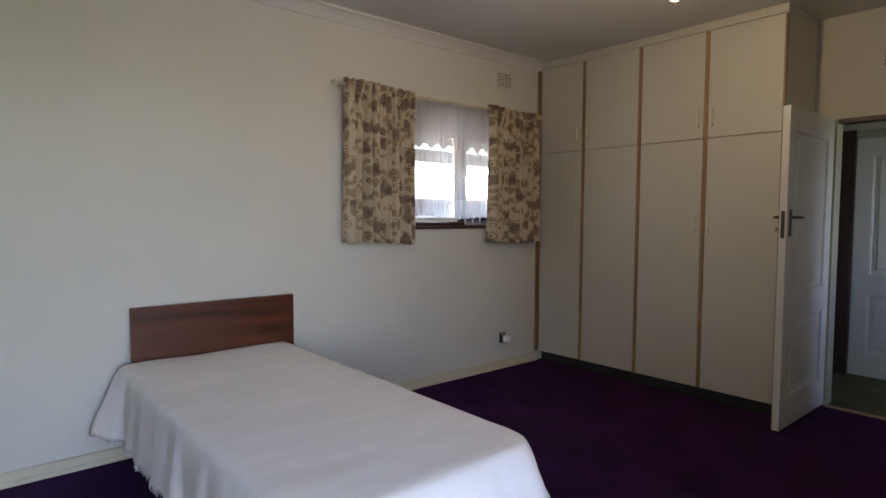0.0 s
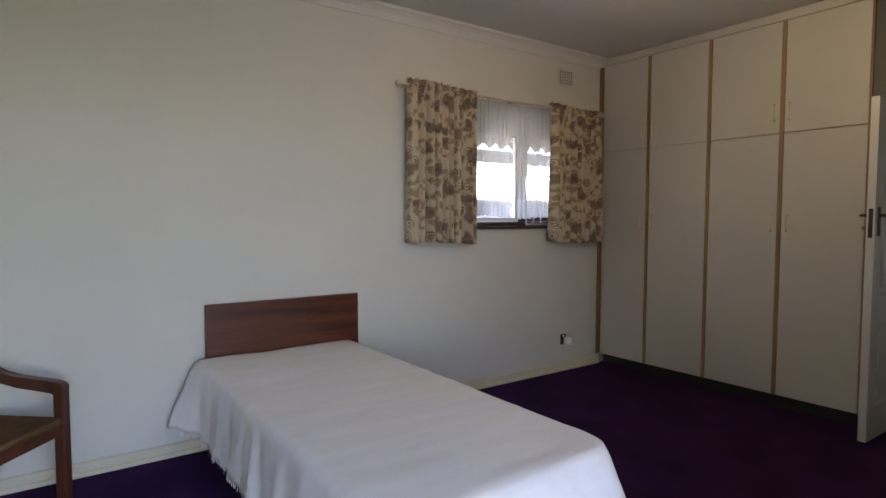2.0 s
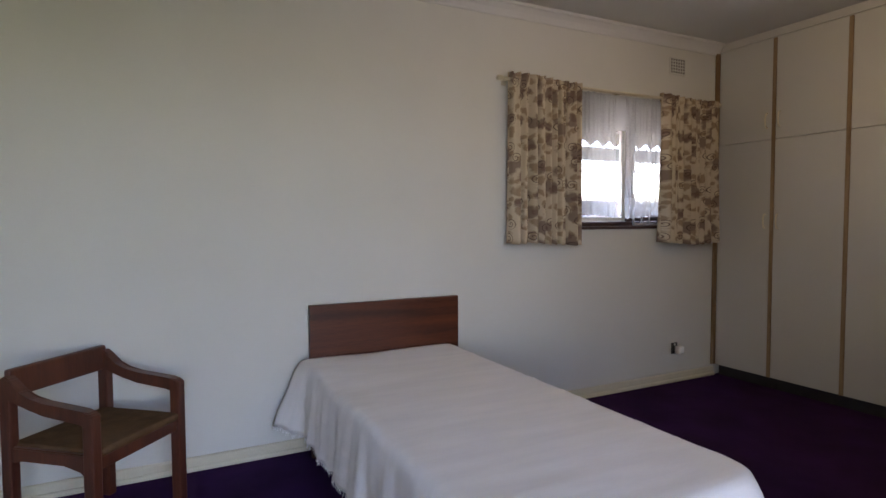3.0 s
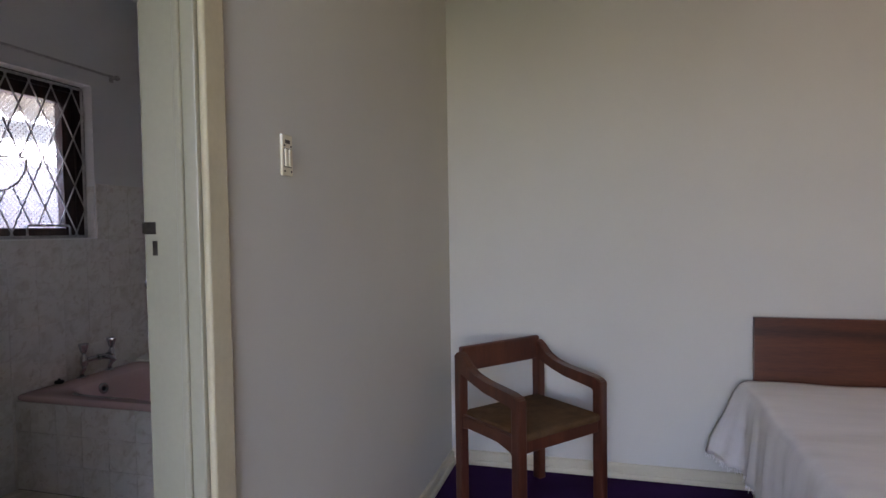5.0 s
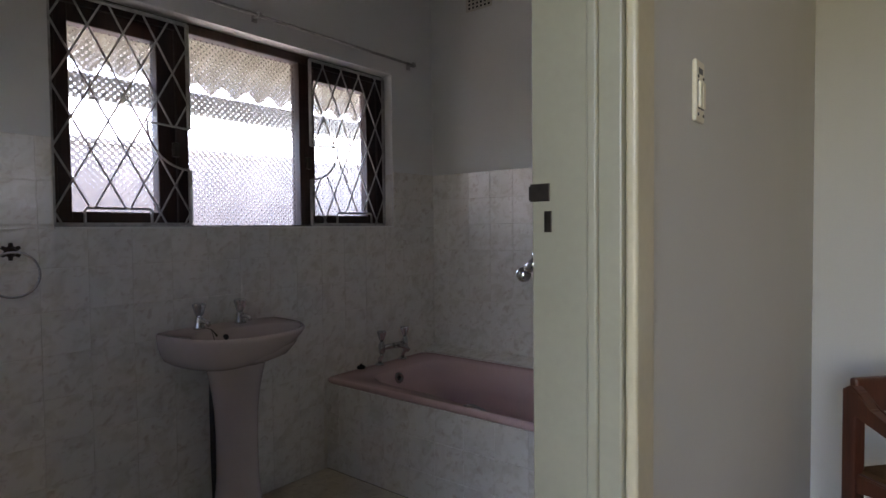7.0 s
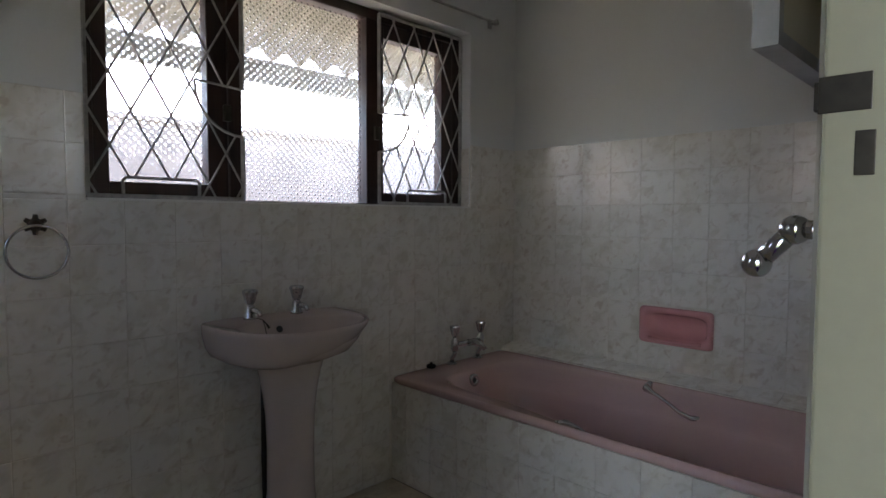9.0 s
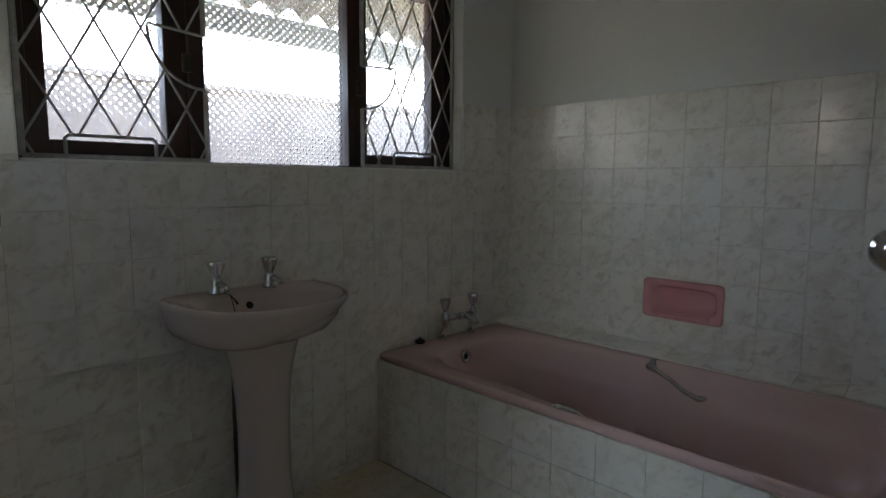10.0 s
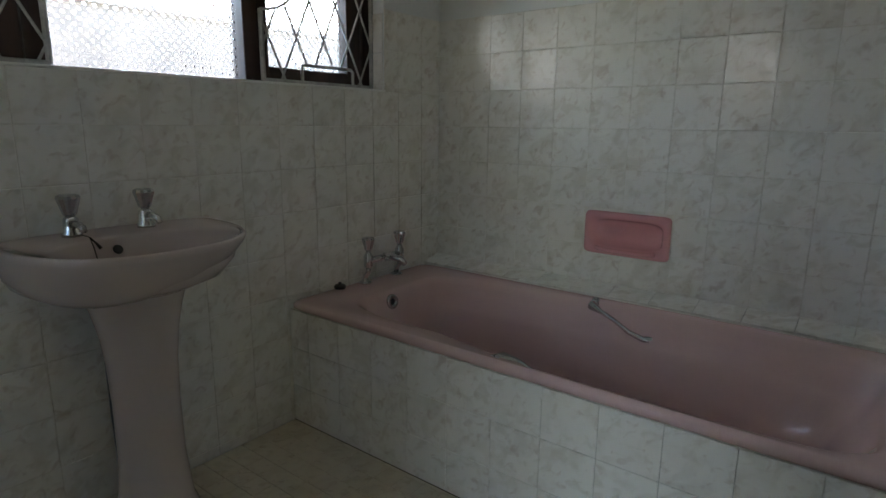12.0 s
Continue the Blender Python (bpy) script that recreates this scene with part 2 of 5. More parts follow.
structure("bath_floor_bed", slab([BW, BE], [BS, BN], [], 0.1, lambda u, v, w: (u, v, -0.006 - w)), M_FGROUT, "grouted bathroom floor bed")
structure("ceiling_bath", slab([BW, BE], [BS, BN], [], 0.1, lambda u, v, w: (u, v, CEIL + w)), M_BCEIL, "off-white painted bathroom ceiling")

# the passage beyond the open bedroom door
structure("passage_floor", slab([5.50, 6.70], [-4.2, -1.0], [], 0.1, lambda u, v, w: (u, v, 0.004 - w)), M_GREEN, "olive green passage carpet")
structure("passage_wall_east", slab([-4.2, -1.0], [-0.2, 2.9], [], 0.12, lambda u, v, w: (6.70 + w, u, v)), M_WALL, "cream painted passage wall")
structure("passage_wall_north", slab([5.64, 6.70], [-0.2, 2.9], [], 0.12, lambda u, v, w: (u, -1.0 + w, v)), M_WALL, "cream painted passage wall")
# the opening is made up, out of view, to let sky light into the passage
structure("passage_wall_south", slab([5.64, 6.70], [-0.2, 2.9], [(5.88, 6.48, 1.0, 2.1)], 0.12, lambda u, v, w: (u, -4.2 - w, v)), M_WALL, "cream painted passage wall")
structure("passage_ceiling", slab([5.64, 6.70], [-4.2, -1.0], [], 0.1, lambda u, v, w: (u, v, CEIL + w)), M_CEIL, "off-white painted ceiling")


def cornice(name, pts, material):
    """A coved cornice along a polyline of (x, y, inward nx, inward ny)."""
    prof = [(0.0, 0.085), (0.012, 0.085), (0.016, 0.07), (0.03, 0.045), (0.055, 0.022), (0.07, 0.016), (0.075, 0.0), (0.0, 0.0)]
    bm = bmesh.new()
    rows = [[bm.verts.new((x + nx * a, y + ny * a, CEIL - b)) for a, b in prof] for x, y, nx, ny in pts]
    for r, s in zip(rows, rows[1:]):
        for i in range(len(prof) - 1):
            bm.faces.new((r[i], r[i + 1], s[i + 1], s[i]))
    for r in (rows[0], rows[-1]):
        bm.faces.new(r)
    return structure(name, bm, material, "off-white coved plaster cornice")


cornice("cornice", [(0, SOUTH, 1, 1), (0, NORTH, 1, -1), (4.955, NORTH, 0, -1)], M_CEIL)


def skirting(name, x0, x1, y0, y1, nx, ny):
    """A moulded skirting board: a tall face and a rounded foot bead."""
    prof = [(0.0, 0.0), (0.026, 0.0), (0.027, 0.012), (0.022, 0.022), (0.014, 0.026), (0.014, 0.062), (0.010, 0.070), (0.004, 0.073), (0.0, 0.073)]
    bm = bmesh.new()
    rows = [[bm.verts.new((x + nx * a, y + ny * a, b)) for a, b in prof] for x, y in ((x0, y0), (x1, y1))]
    for i in range(len(prof) - 1):
        bm.faces.new((rows[0][i], rows[0][i + 1], rows[1][i + 1], rows[1][i]))
    for r in rows:
        bm.faces.new(r)
    return structure(name, bm, M_TRIM, "cream gloss painted wooden skirting board")


skirting("baseboard", 0.0, 4.95, NORTH, NORTH, 0, -1)
skirting("baseboard", 0.0, 0.0, DOOR_N + 0.075, NORTH - 0.027, 1, 0)
skirting("baseboard", 0.0, 0.0, SOUTH, DOOR_S - 0.075, 1, 0)

# ---------------------------------------------------------------- outside
structure("ground", slab([-60, 60], [-60, 60], [(-2.2, 6.8, -4.8, 0.2)], 0.1, lambda u, v, w: (u, v, -0.15 - w)), M_GROUND, "paved yard round the house")
# out of view; dark green ground added so less light bounces up through wall_south
structure("unseen_lawn", slab([-0.6, 60], [-60, -4.95], [], 0.05, lambda u, v, w: (u, v, -0.135 - w)), M_LAWN, "unseen dark green ground, added to cut bounced light")


def corrugated(name, length, at, reach=0.95):
    """A corrugated roof overhang sloping down away from the wall, with its fascia."""
    thing = empty(name, at)
    tagged(thing, "corrugated roof overhang with a grey-green fascia board", "roof")
    bm = bmesh.new()
    n = int(length / 0.165) * 10
    rows = []
    for d, z, lift in ((-0.1, 0.02 + 0.567 * (reach + 0.1), 0), (reach, 0.02, 0), (reach, 0.02, 0.008), (-0.1, 0.02 + 0.567 * (reach + 0.1), 0.008)):
        rows.append([bm.verts.new((-length / 2 + length * i / n, d, z + lift + 0.028 * math.sin(i / 10 * math.tau))) for i in range(n + 1)])
    for a, b in zip(rows, rows[1:] + rows[:1]):
        for i in range(n):
            bm.faces.new((a[i], a[i + 1], b[i + 1], b[i]))
    for k in (0, n):
        bm.faces.new([row[k] for row in rows])
    part("roof_sheet", bm, M_ROOF, thing)
    part("fascia", box(-length / 2, length / 2, reach - 0.06, reach - 0.035, -0.155, -0.022, 0.004), M_FASCIA, thing)
    return thing


corrugated("roof_overhang", 5.0, pose(BW - 0.23, -1.2, 2.07, 0, 0, 90), 0.70)
corrugated("roof_overhang", 7.0, pose(3.0, 0.23, 2.06, 0, 0, 0))


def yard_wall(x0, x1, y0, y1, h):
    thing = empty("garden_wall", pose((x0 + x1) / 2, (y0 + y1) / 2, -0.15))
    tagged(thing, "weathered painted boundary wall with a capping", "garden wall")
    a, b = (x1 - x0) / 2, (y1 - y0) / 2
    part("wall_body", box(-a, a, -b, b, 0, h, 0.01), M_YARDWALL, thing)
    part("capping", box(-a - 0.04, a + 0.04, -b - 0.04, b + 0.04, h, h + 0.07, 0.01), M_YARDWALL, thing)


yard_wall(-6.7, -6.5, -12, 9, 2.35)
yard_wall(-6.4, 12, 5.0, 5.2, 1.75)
# unseen wall, added to block low sky and dim window_3's reflection
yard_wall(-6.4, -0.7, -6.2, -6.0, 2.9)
M_CRYSTAL = mat("faceted_chrome", (0.62, 0.63, 0.66), 0.12, 1.0, var=0.1, scale=30, fine=200, bump=0)


# ---------------------------------------------------------------- bedroom
def glass_material(name, rough, dots):
    m = bpy.data.materials.new(name)
    m.use_nodes = True
    n, l = m.node_tree.nodes, m.node_tree.links
    b = n["Principled BSDF"]
    b.inputs["Base Color"].default_value = (0.96, 0.97, 0.96, 1)
    b.inputs["Transmission Weight"].default_value = 1.0
    b.inputs["Roughness"].default_value = rough
    b.inputs["IOR"].default_value = 1.3
    if dots:
        co, mp = n.new("ShaderNodeTexCoord"), n.new("ShaderNodeMapping")
        mp.inputs["Rotation"].default_value = (radians(45), 0, 0)
        mp.inputs["Scale"].default_value = (0, 50, 50)
        l.new(co.outputs["Object"], mp.inputs["Vector"])
        v = n.new("ShaderNodeTexVoronoi")
        v.inputs["Randomness"].default_value = 0.12
        v.inputs["Scale"].default_value = 1.0
        l.new(mp.outputs[0], v.inputs["Vector"])
        r = n.new("ShaderNodeMapRange")
        r.interpolation_type = "SMOOTHSTEP"
        r.inputs["From Min"].default_value, r.inputs["From Max"].default_value = 0.05, 0.27
        r.inputs["To Min"].default_value, r.inputs["To Max"].default_value = 1.0, 0.0
        l.new(v.outputs["Distance"], r.inputs["Value"])
        bp = n.new("ShaderNodeBump")
        bp.inputs["Strength"].default_value, bp.inputs["Distance"].default_value = 0.85, 0.004
        l.new(r.outputs[0], bp.inputs["Height"])
        l.new(bp.outputs[0], b.inputs["Normal"])
    return m


M_CLEAR = glass_material("clear_glass", 0.0, False)
M_OBSCURE = glass_material("dotted_obscure_glass", 0.05, True)


def pane(name, x0, x1, y0, y1, z0, z1, material, parent, label=""):
    ob = part(name, box(x0, x1, y0, y1, z0, z1), material, parent, label)
    ob.visible_shadow = False
    return ob


def curtain_fabric():
    m = bpy.data.materials.new("printed_curtain_fabric")
    m.use_nodes = True
    n, l = m.node_tree.nodes, m.node_tree.links
    b = n["Principled BSDF"]
    b.inputs["Roughness"].default_value = 0.9
    b.inputs["Specular IOR Level"].default_value = 0.15
    uv = n.new("ShaderNodeUVMap")
    warp = n.new("ShaderNodeTexNoise")
    warp.inputs["Scale"].default_value, warp.inputs["Detail"].default_value = 13, 4
    l.new(uv.outputs[0], warp.inputs["Vector"])
    mx = n.new("ShaderNodeVectorMath")
    mx.operation = "MULTIPLY_ADD"
    mx.inputs[1].default_value = (0.11, 0.13, 0)
    l.new(warp.outputs["Color"], mx.inputs[0])
    l.new(uv.outputs[0], mx.inputs[2])

    def layer(scale, lo, hi, ring=None):
        v = n.new("ShaderNodeTexVoronoi")
        v.voronoi_dimensions = "2D"
        v.inputs["Scale"].default_value, v.inputs["Randomness"].default_value = scale, 0.8
        l.new(mx.outputs[0], v.inputs["Vector"])
        src = v.outputs["Distance"]
        if ring:
            s = n.new("ShaderNodeMath")
            s.operation = "SUBTRACT"
            s.inputs[1].default_value = ring
            l.new(src, s.inputs[0])
            a = n.new("ShaderNodeMath")
            a.operation = "ABSOLUTE"
            l.new(s.outputs[0], a.inputs[0])
            src = a.outputs[0]
        r = n.new("ShaderNodeMapRange")
        r.inputs["From Min"].default_value, r.inputs["From Max"].default_value = lo, hi
        r.inputs["To Min"].default_value, r.inputs["To Max"].default_value = 1, 0
        l.new(src, r.inputs["Value"])
        return r.outputs[0]

    def math_node(op, a, c=None):
        q = n.new("ShaderNodeMath")
        q.operation = op
        for k, src in enumerate((a, c)):
            if src is None:
                continue
            if isinstance(src, float):
                q.inputs[k].default_value = src
            else:
                l.new(src, q.inputs[k])
        return q.outputs[0]

    def scrolls(scale, reach, turn):
        """Scroll-like curls, one in each cell."""
        v = n.new("ShaderNodeTexVoronoi")
        v.voronoi_dimensions = "2D"
        v.inputs["Scale"].default_value, v.inputs["Randomness"].default_value = scale, 0.7
        l.new(uv.outputs[0], v.inputs["Vector"])
        d = n.new("ShaderNodeVectorMath")
        d.operation = "SUBTRACT"
        l.new(uv.outputs[0], d.inputs[0])
        l.new(v.outputs["Position"], d.inputs[1])
        xyz, length = n.new("ShaderNodeSeparateXYZ"), n.new("ShaderNodeVectorMath")
        length.operation = "LENGTH"
        l.new(d.outputs[0], xyz.inputs[0])
        l.new(d.outputs[0], length.inputs[0])
        ang = math_node("ARCTAN2", xyz.outputs[1], xyz.outputs[0])
        wave = math_node("SINE", math_node("SUBTRACT", ang, math_node("MULTIPLY", length.outputs["Value"], turn)))
        r = n.new("ShaderNodeMapRange")
        r.inputs["From Min"].default_value, r.inputs["From Max"].default_value = 0.45, 0.85
        l.new(wave, r.inputs["Value"])
        inside = n.new("ShaderNodeMapRange")
        inside.inputs["From Min"].default_value, inside.inputs["From Max"].default_value = reach, reach * 0.8
        l.new(length.outputs["Value"], inside.inputs["Value"])
        return math_node("MULTIPLY", r.outputs[0], inside.outputs[0])

    blot, curl, leaf = layer(6.2, 0.22, 0.34), scrolls(7.5, 0.040, 330.0), layer(14.0, 0.24, 0.38)
    col = (0.50, 0.41, 0.28, 1)
    last = None
    for mask, c, k in ((leaf, (0.25, 0.17, 0.10, 1), 0.8), (blot, (0.12, 0.07, 0.055, 1), 0.75), (curl, (0.09, 0.055, 0.04, 1), 0.85)):
        x = n.new("ShaderNodeMix")
        x.data_type = "RGBA"
        f = n.new("ShaderNodeMath")
        f.operation = "MULTIPLY"
        f.inputs[1].default_value = k
        l.new(mask, f.inputs[0])
        l.new(f.outputs[0], x.inputs[0])
        if last is None:
            x.inputs[6].default_value = col
        else:
            l.new(last, x.inputs[6])
        x.inputs[7].default_value = c
        last = x.outputs[2]
    l.new(last, b.inputs["Base Color"])
    weave = n.new("ShaderNodeTexNoise")
    weave.inputs["Scale"].default_value = 500
    l.new(uv.outputs[0], weave.inputs["Vector"])
    bp = n.new("ShaderNodeBump")
    bp.inputs["Strength"].default_value, bp.inputs["Distance"].default_value = 0.3, 0.001
    l.new(weave.outputs[0], bp.inputs["Height"])
    l.new(bp.outputs[0], b.inputs["Normal"])
    return m


def sheer_fabric():
    m = bpy.data.materials.new("sheer_net")
    m.use_nodes = True
    n, l = m.node_tree.nodes, m.node_tree.links
    out = n["Material Output"]
    n.remove(n["Principled BSDF"])
    tr, df, tl = n.new("ShaderNodeBsdfTransparent"), n.new("ShaderNodeBsdfDiffuse"), n.new("ShaderNodeBsdfTranslucent")
    df.inputs[0].default_value = tl.inputs[0].default_value = (0.62, 0.63, 0.62, 1)
    a, c = n.new("ShaderNodeMixShader"), n.new("ShaderNodeMixShader")
    a.inputs[0].default_value = 0.6
    l.new(df.outputs[0], a.inputs[1])
    l.new(tl.outputs[0], a.inputs[2])
    uv, w = n.new("ShaderNodeUVMap"), n.new("ShaderNodeTexNoise")
    w.inputs["Scale"].default_value = 60
    l.new(uv.outputs[0], w.inputs["Vector"])
    r = n.new("ShaderNodeMapRange")
    r.inputs["To Min"].default_value, r.inputs["To Max"].default_value = 0.52, 0.72
    l.new(w.outputs[0], r.inputs["Value"])
    sep, hem = n.new("ShaderNodeSeparateXYZ"), n.new("ShaderNodeMath")
    hem.operation = "GREATER_THAN"
    hem.inputs[1].default_value = 0.74
    l.new(uv.outputs[0], sep.inputs[0])
    l.new(sep.outputs[1], hem.inputs[0])
    dense = n.new("ShaderNodeMath")
    dense.operation, dense.use_clamp = "MULTIPLY_ADD", True
    dense.inputs[1].default_value = 0.20
    l.new(hem.outputs[0], dense.inputs[0])
    l.new(r.outputs[0], dense.inputs[2])
    l.new(dense.outputs[0], c.inputs[0])
    l.new(tr.outputs[0], c.inputs[1])
    l.new(a.outputs[0], c.inputs[2])
    l.new(c.outputs[0], out.inputs[0])
    return m


M_PRINT, M_SHEER = curtain_fabric(), sheer_fabric()


def drape(name, x0, x1, z0, z1, y, folds, depth, material, thick, seed, label, header=0.03, hem=0.0):
    """A gathered hanging cloth between x0 and x1; it hangs in uneven folds from a gathered heading."""
    rnd = random.Random(seed)
    ph = [rnd.uniform(0, 6.28) for _ in range(6)]
    nx, nz = folds * 12, 30
    bm = bmesh.new()
    uvl = bm.loops.layers.uv.new("UVMap")
    grid, uvs = [], {}
    for j in range(nz + 1):
        v = j / nz
        row = []
        for i in range(nx + 1):
            u = i / nx
            s = u * folds * math.tau + 0.9 * math.sin(u * 9 + ph[0]) + 0.5 * math.sin(u * 23 + ph[1])
            amp = 1.3 * depth * (0.45 + 0.55 * v ** 0.6) * (0.7 + 0.3 * math.sin(u * 14 + ph[2]))
            yy = y + amp * math.sin(s + 0.5 * v * math.sin(u * 7 + ph[3])) + 0.25 * depth * math.sin(s * 2.3 + ph[4] + v)
            if v < 0.05:
                yy += 0.3 * depth * math.sin(s * 2.0)
            width = (x1 - x0) * (1 - 0.015 * math.sin(v * 3.1))
            x = (x0 + x1) / 2 + width * (u - 0.5) + 0.15 * depth * math.cos(s)
            z = z1 - (z1 - z0) * v + (0.006 * math.sin(s) + 0.01 * math.sin(u * 5 + ph[5])) * (1 if v > 0.9 or v < 0.04 else 0.3)
            vert = bm.verts.new((x, yy, z))
            uvs[vert] = (u * (x1 - x0) * 2.2, v * (z1 - z0))
            row.append(vert)
        grid.append(row)
    for a, b in zip(grid, grid[1:]):
        for i in range(nx):
            f = bm.faces.new((a[i], a[i + 1], b[i + 1], b[i]))
            for lp in f.loops:
                lp[uvl].uv = uvs[lp.vert]
    ob = part(name, bm, material, smooth=True)
    if thick:
        mod = ob.modifiers.new("thickness", "SOLIDIFY")
        mod.thickness = thick
    return tagged(ob, label, "curtain", "curtains of the bedroom window")


def bedroom_window():
    w = empty("window_1", pose(WIN[0], 0.10, WIN[2]))
    tagged(w, "dark wooden bedroom window with burglar bars, one side open to view", kind="structure")
    W, H = WIN[1] - WIN[0], WIN[3] - WIN[2]
    f = box(0, W, 0, 0.07, 0, 0.05, 0.004)
    box(0, W, 0, 0.07, H - 0.05, H, 0.004, f)
    for x in (0, W / 2 - 0.025, W - 0.05):
        box(x, x + 0.05, 0, 0.07, 0.05, H - 0.05, 0.004, f)
    part("window_frame", f, M_DARKWOOD, w, "dark stained timber frame")
    part("window_sill", box(-0.0, W, -0.125, 0.0, -0.004, 0.018, 0.005), M_DARKWOOD, w, "dark wooden sill")
    for k in (0, 1):
        x0 = 0.052 + k * (W / 2 - 0.025)
        x1 = x0 + W / 2 - 0.079
        s = box(x0, x0 + 0.035, 0.015, 0.05, 0.052, H - 0.052, 0.003)
        box(x1 - 0.035, x1, 0.015, 0.05, 0.052, H - 0.052, 0.003, s)
        box(x0 + 0.035, x1 - 0.035, 0.015, 0.05, 0.052, 0.087, 0.003, s)
        box(x0 + 0.035, x1 - 0.035, 0.015, 0.05, H - 0.087, H - 0.052, 0.003, s)
        part("sash", s, M_WHITEPLASTIC if k == 0 else M_DARKWOOD, w)
        pane("pane", x0 + 0.03, x1 - 0.03, 0.028, 0.032, 0.08, H - 0.08, M_CLEAR, w)
    lattice(w, "burglar_bars", W / 2 + 0.03, W - 0.02, 0.03, H - 0.03, lambda a, b: Vector((a, -0.02, b)), True, 0.7, 0.3, 0.128, 0.24)


def lattice(parent, name, a0, a1, b0, b1, place, mirror, ax, bz, cell, rise):
    """Welded diamond burglar bars in a flat frame, with a gap for the window catch and one for the stay."""
    W, H = a1 - a0, b1 - b0
    bm = bmesh.new()
    r = 0.0042

    def rod(points, rad=r):
        tube([place(a0 + (W - p if mirror else p), b0 + q) for p, q in points], rad, 6, bm)

    fr = 0.009
    rod([(0, 0), (W, 0)], fr)
    rod([(0, H), (W, H)], fr)
    rod([(0, 0), (0, H)], fr)
    for q0, q1 in ((0, 0.275 * H), (0.48 * H, H)):
        rod([(W, q0), (W, q1)], fr)
    # the catch gap: a bar, an arc and a bar at the free edge
    cx, top, low = 0.66 * W, 0.48 * H, 0.275 * H
    arc = [(W, top), (cx, top + 0.012)] + [(cx + (W - cx) * (1 - math.cos(k / 8 * 1.57)), top - (top - low) * math.sin(k / 8 * 1.57)) for k in range(9)]
    rod(arc, 0.005)
    sx0, sx1, sh = 0.20 * W, 0.68 * W, 0.075 * H
    rod([(sx0, 0), (sx0, sh - 0.01), (sx0 + 0.01, sh), (sx1 - 0.01, sh), (sx1, sh - 0.01), (sx1, 0)], 0.006)

    def free(p, q):
        if not (0 <= p <= W and 0 <= q <= H):
            return False
        if sx0 < p < sx1 and q < sh:
            return False
        if p > cx and low < q < top:
            e = ((p - W) / (W - cx)) ** 2 + ((q - top) / (top - low)) ** 2
            return e > 1.0
        return True

    for sgn in (1, -1):
        for k in range(-12, 13):
            run, steps = None, 400
            pts = []
            for t in range(steps + 1):
                h = -4.5 + 9.0 * t / steps
                p = ax + k * cell + sgn * cell * h - a0
                pts.append((W - p if mirror else p, bz + rise * h - b0))
            for p in pts + [None]:
                ok = p is not None and free(*p)
                if ok and run is None:
                    run = [p, p]
                elif ok:
                    run[1] = p
                elif run is not None:
                    if run[0] != run[1]:
                        rod(run)
                    run = None
    return part(name, bm, M_BARS, parent, "grey painted diamond burglar bars")


bedroom_window()


def curtain_rail():
    t = empty("curtain_rail", pose(2.78, -0.07, 2.252))
    tagged(t, "slim cream wooden curtain rail on brackets", "curtain rail")
    L = 2.08
    part("rail", tube([(0, 0, 0), (L, 0, 0)], 0.011, 12), M_TRIM, t, smooth=True)
    for x in (0.05, L * 0.5, L - 0.05):
        bm = box(x - 0.012, x + 0.012, 0.0, 0.069, -0.008, 0.008, 0.003)
        box(x - 0.018, x + 0.018, 0.061, 0.069, -0.03, 0.03, 0.003, bm)
        part("bracket", bm, M_TRIM, t)
    for x in (-0.02, L + 0.02):
        part("finial", lathe([(0, -0.025), (0.016, -0.02), (0.02, 0), (0.016, 0.02), (0, 0.025)], 12, None, Matrix.Translation((x, 0, 0)) @ Matrix.Rotation(1.57, 4, "Y")), M_TRIM, t, smooth=True)


curtain_rail()
drape("curtain", 2.82, 3.41, 1.160, 2.285, -0.098, 9, 0.046, M_PRINT, 0.002, 3, "cream curtain printed with brown leaves and scrolls, drawn aside")
drape("curtain", 4.22, 4.81, 1.135, 2.275, -0.098, 9, 0.046, M_PRINT, 0.002, 8, "cream curtain printed with brown leaves and scrolls, drawn aside")
drape("net_curtain", 3.40, 3.80, 1.35, 2.23, -0.045, 7, 0.010, M_SHEER, 0, 5, "sheer white net curtain, parted")
drape("net_curtain", 3.88, 4.26, 1.34, 2.23, -0.045, 7, 0.010, M_SHEER, 0, 6, "sheer white net curtain, parted")
tagged(part("net_pelmet", slab([3.40, 4.26], [1.98, 2.24], [], 0.001, lambda u, v, w: (u, -0.036 + 0.004 * math.sin(u * 60) - w, v)), M_SHEER), "sheer white gathered net heading", "curtain")


def vent(at, cols, rows, w, h, label):
    """A pierced plaster air vent, a plate with square holes before a dark duct."""
    t = empty("air_vent", at)
    tagged(t, label, "vent", "wall air vents")
    cw, ch = w / (cols + 0.6), h / (rows + 0.6)
    holes = []
    for i in range(cols):
        for j in range(rows):
            u, v = (i + 0.5) * cw, (j + 0.5) * ch
            holes.append((round(u, 4), round(u + cw * 0.66, 4), round(v, 4), round(v + ch * 0.66, 4)))
    part("vent_plate", slab([0, w], [0, h], holes, 0.006, lambda u, v, k: (u, -0.009 + k, v)), M_WALL, t)
    part("duct", box(0.006, w - 0.006, -0.0015, 0.0, 0.006, h - 0.006), M_BLACK, t, "dark opening")


vent(pose(4.385, 0, 2.468), 6, 5, 0.18, 0.135, "small white pierced plaster vent high on the wall")
vent(pose(0.262, 0, 2.562), 6, 5, 0.19, 0.135, "small white pierced plaster vent high on the wall")
vent(pose(-1.785, BN, 2.537), 6, 5, 0.185, 0.125, "small white pierced plaster vent high on the wall")
vent(pose(EAST, -2.47, 2.36, 0, 0, -90), 6, 5, 0.19, 0.135, "small white pierced plaster vent above the door")


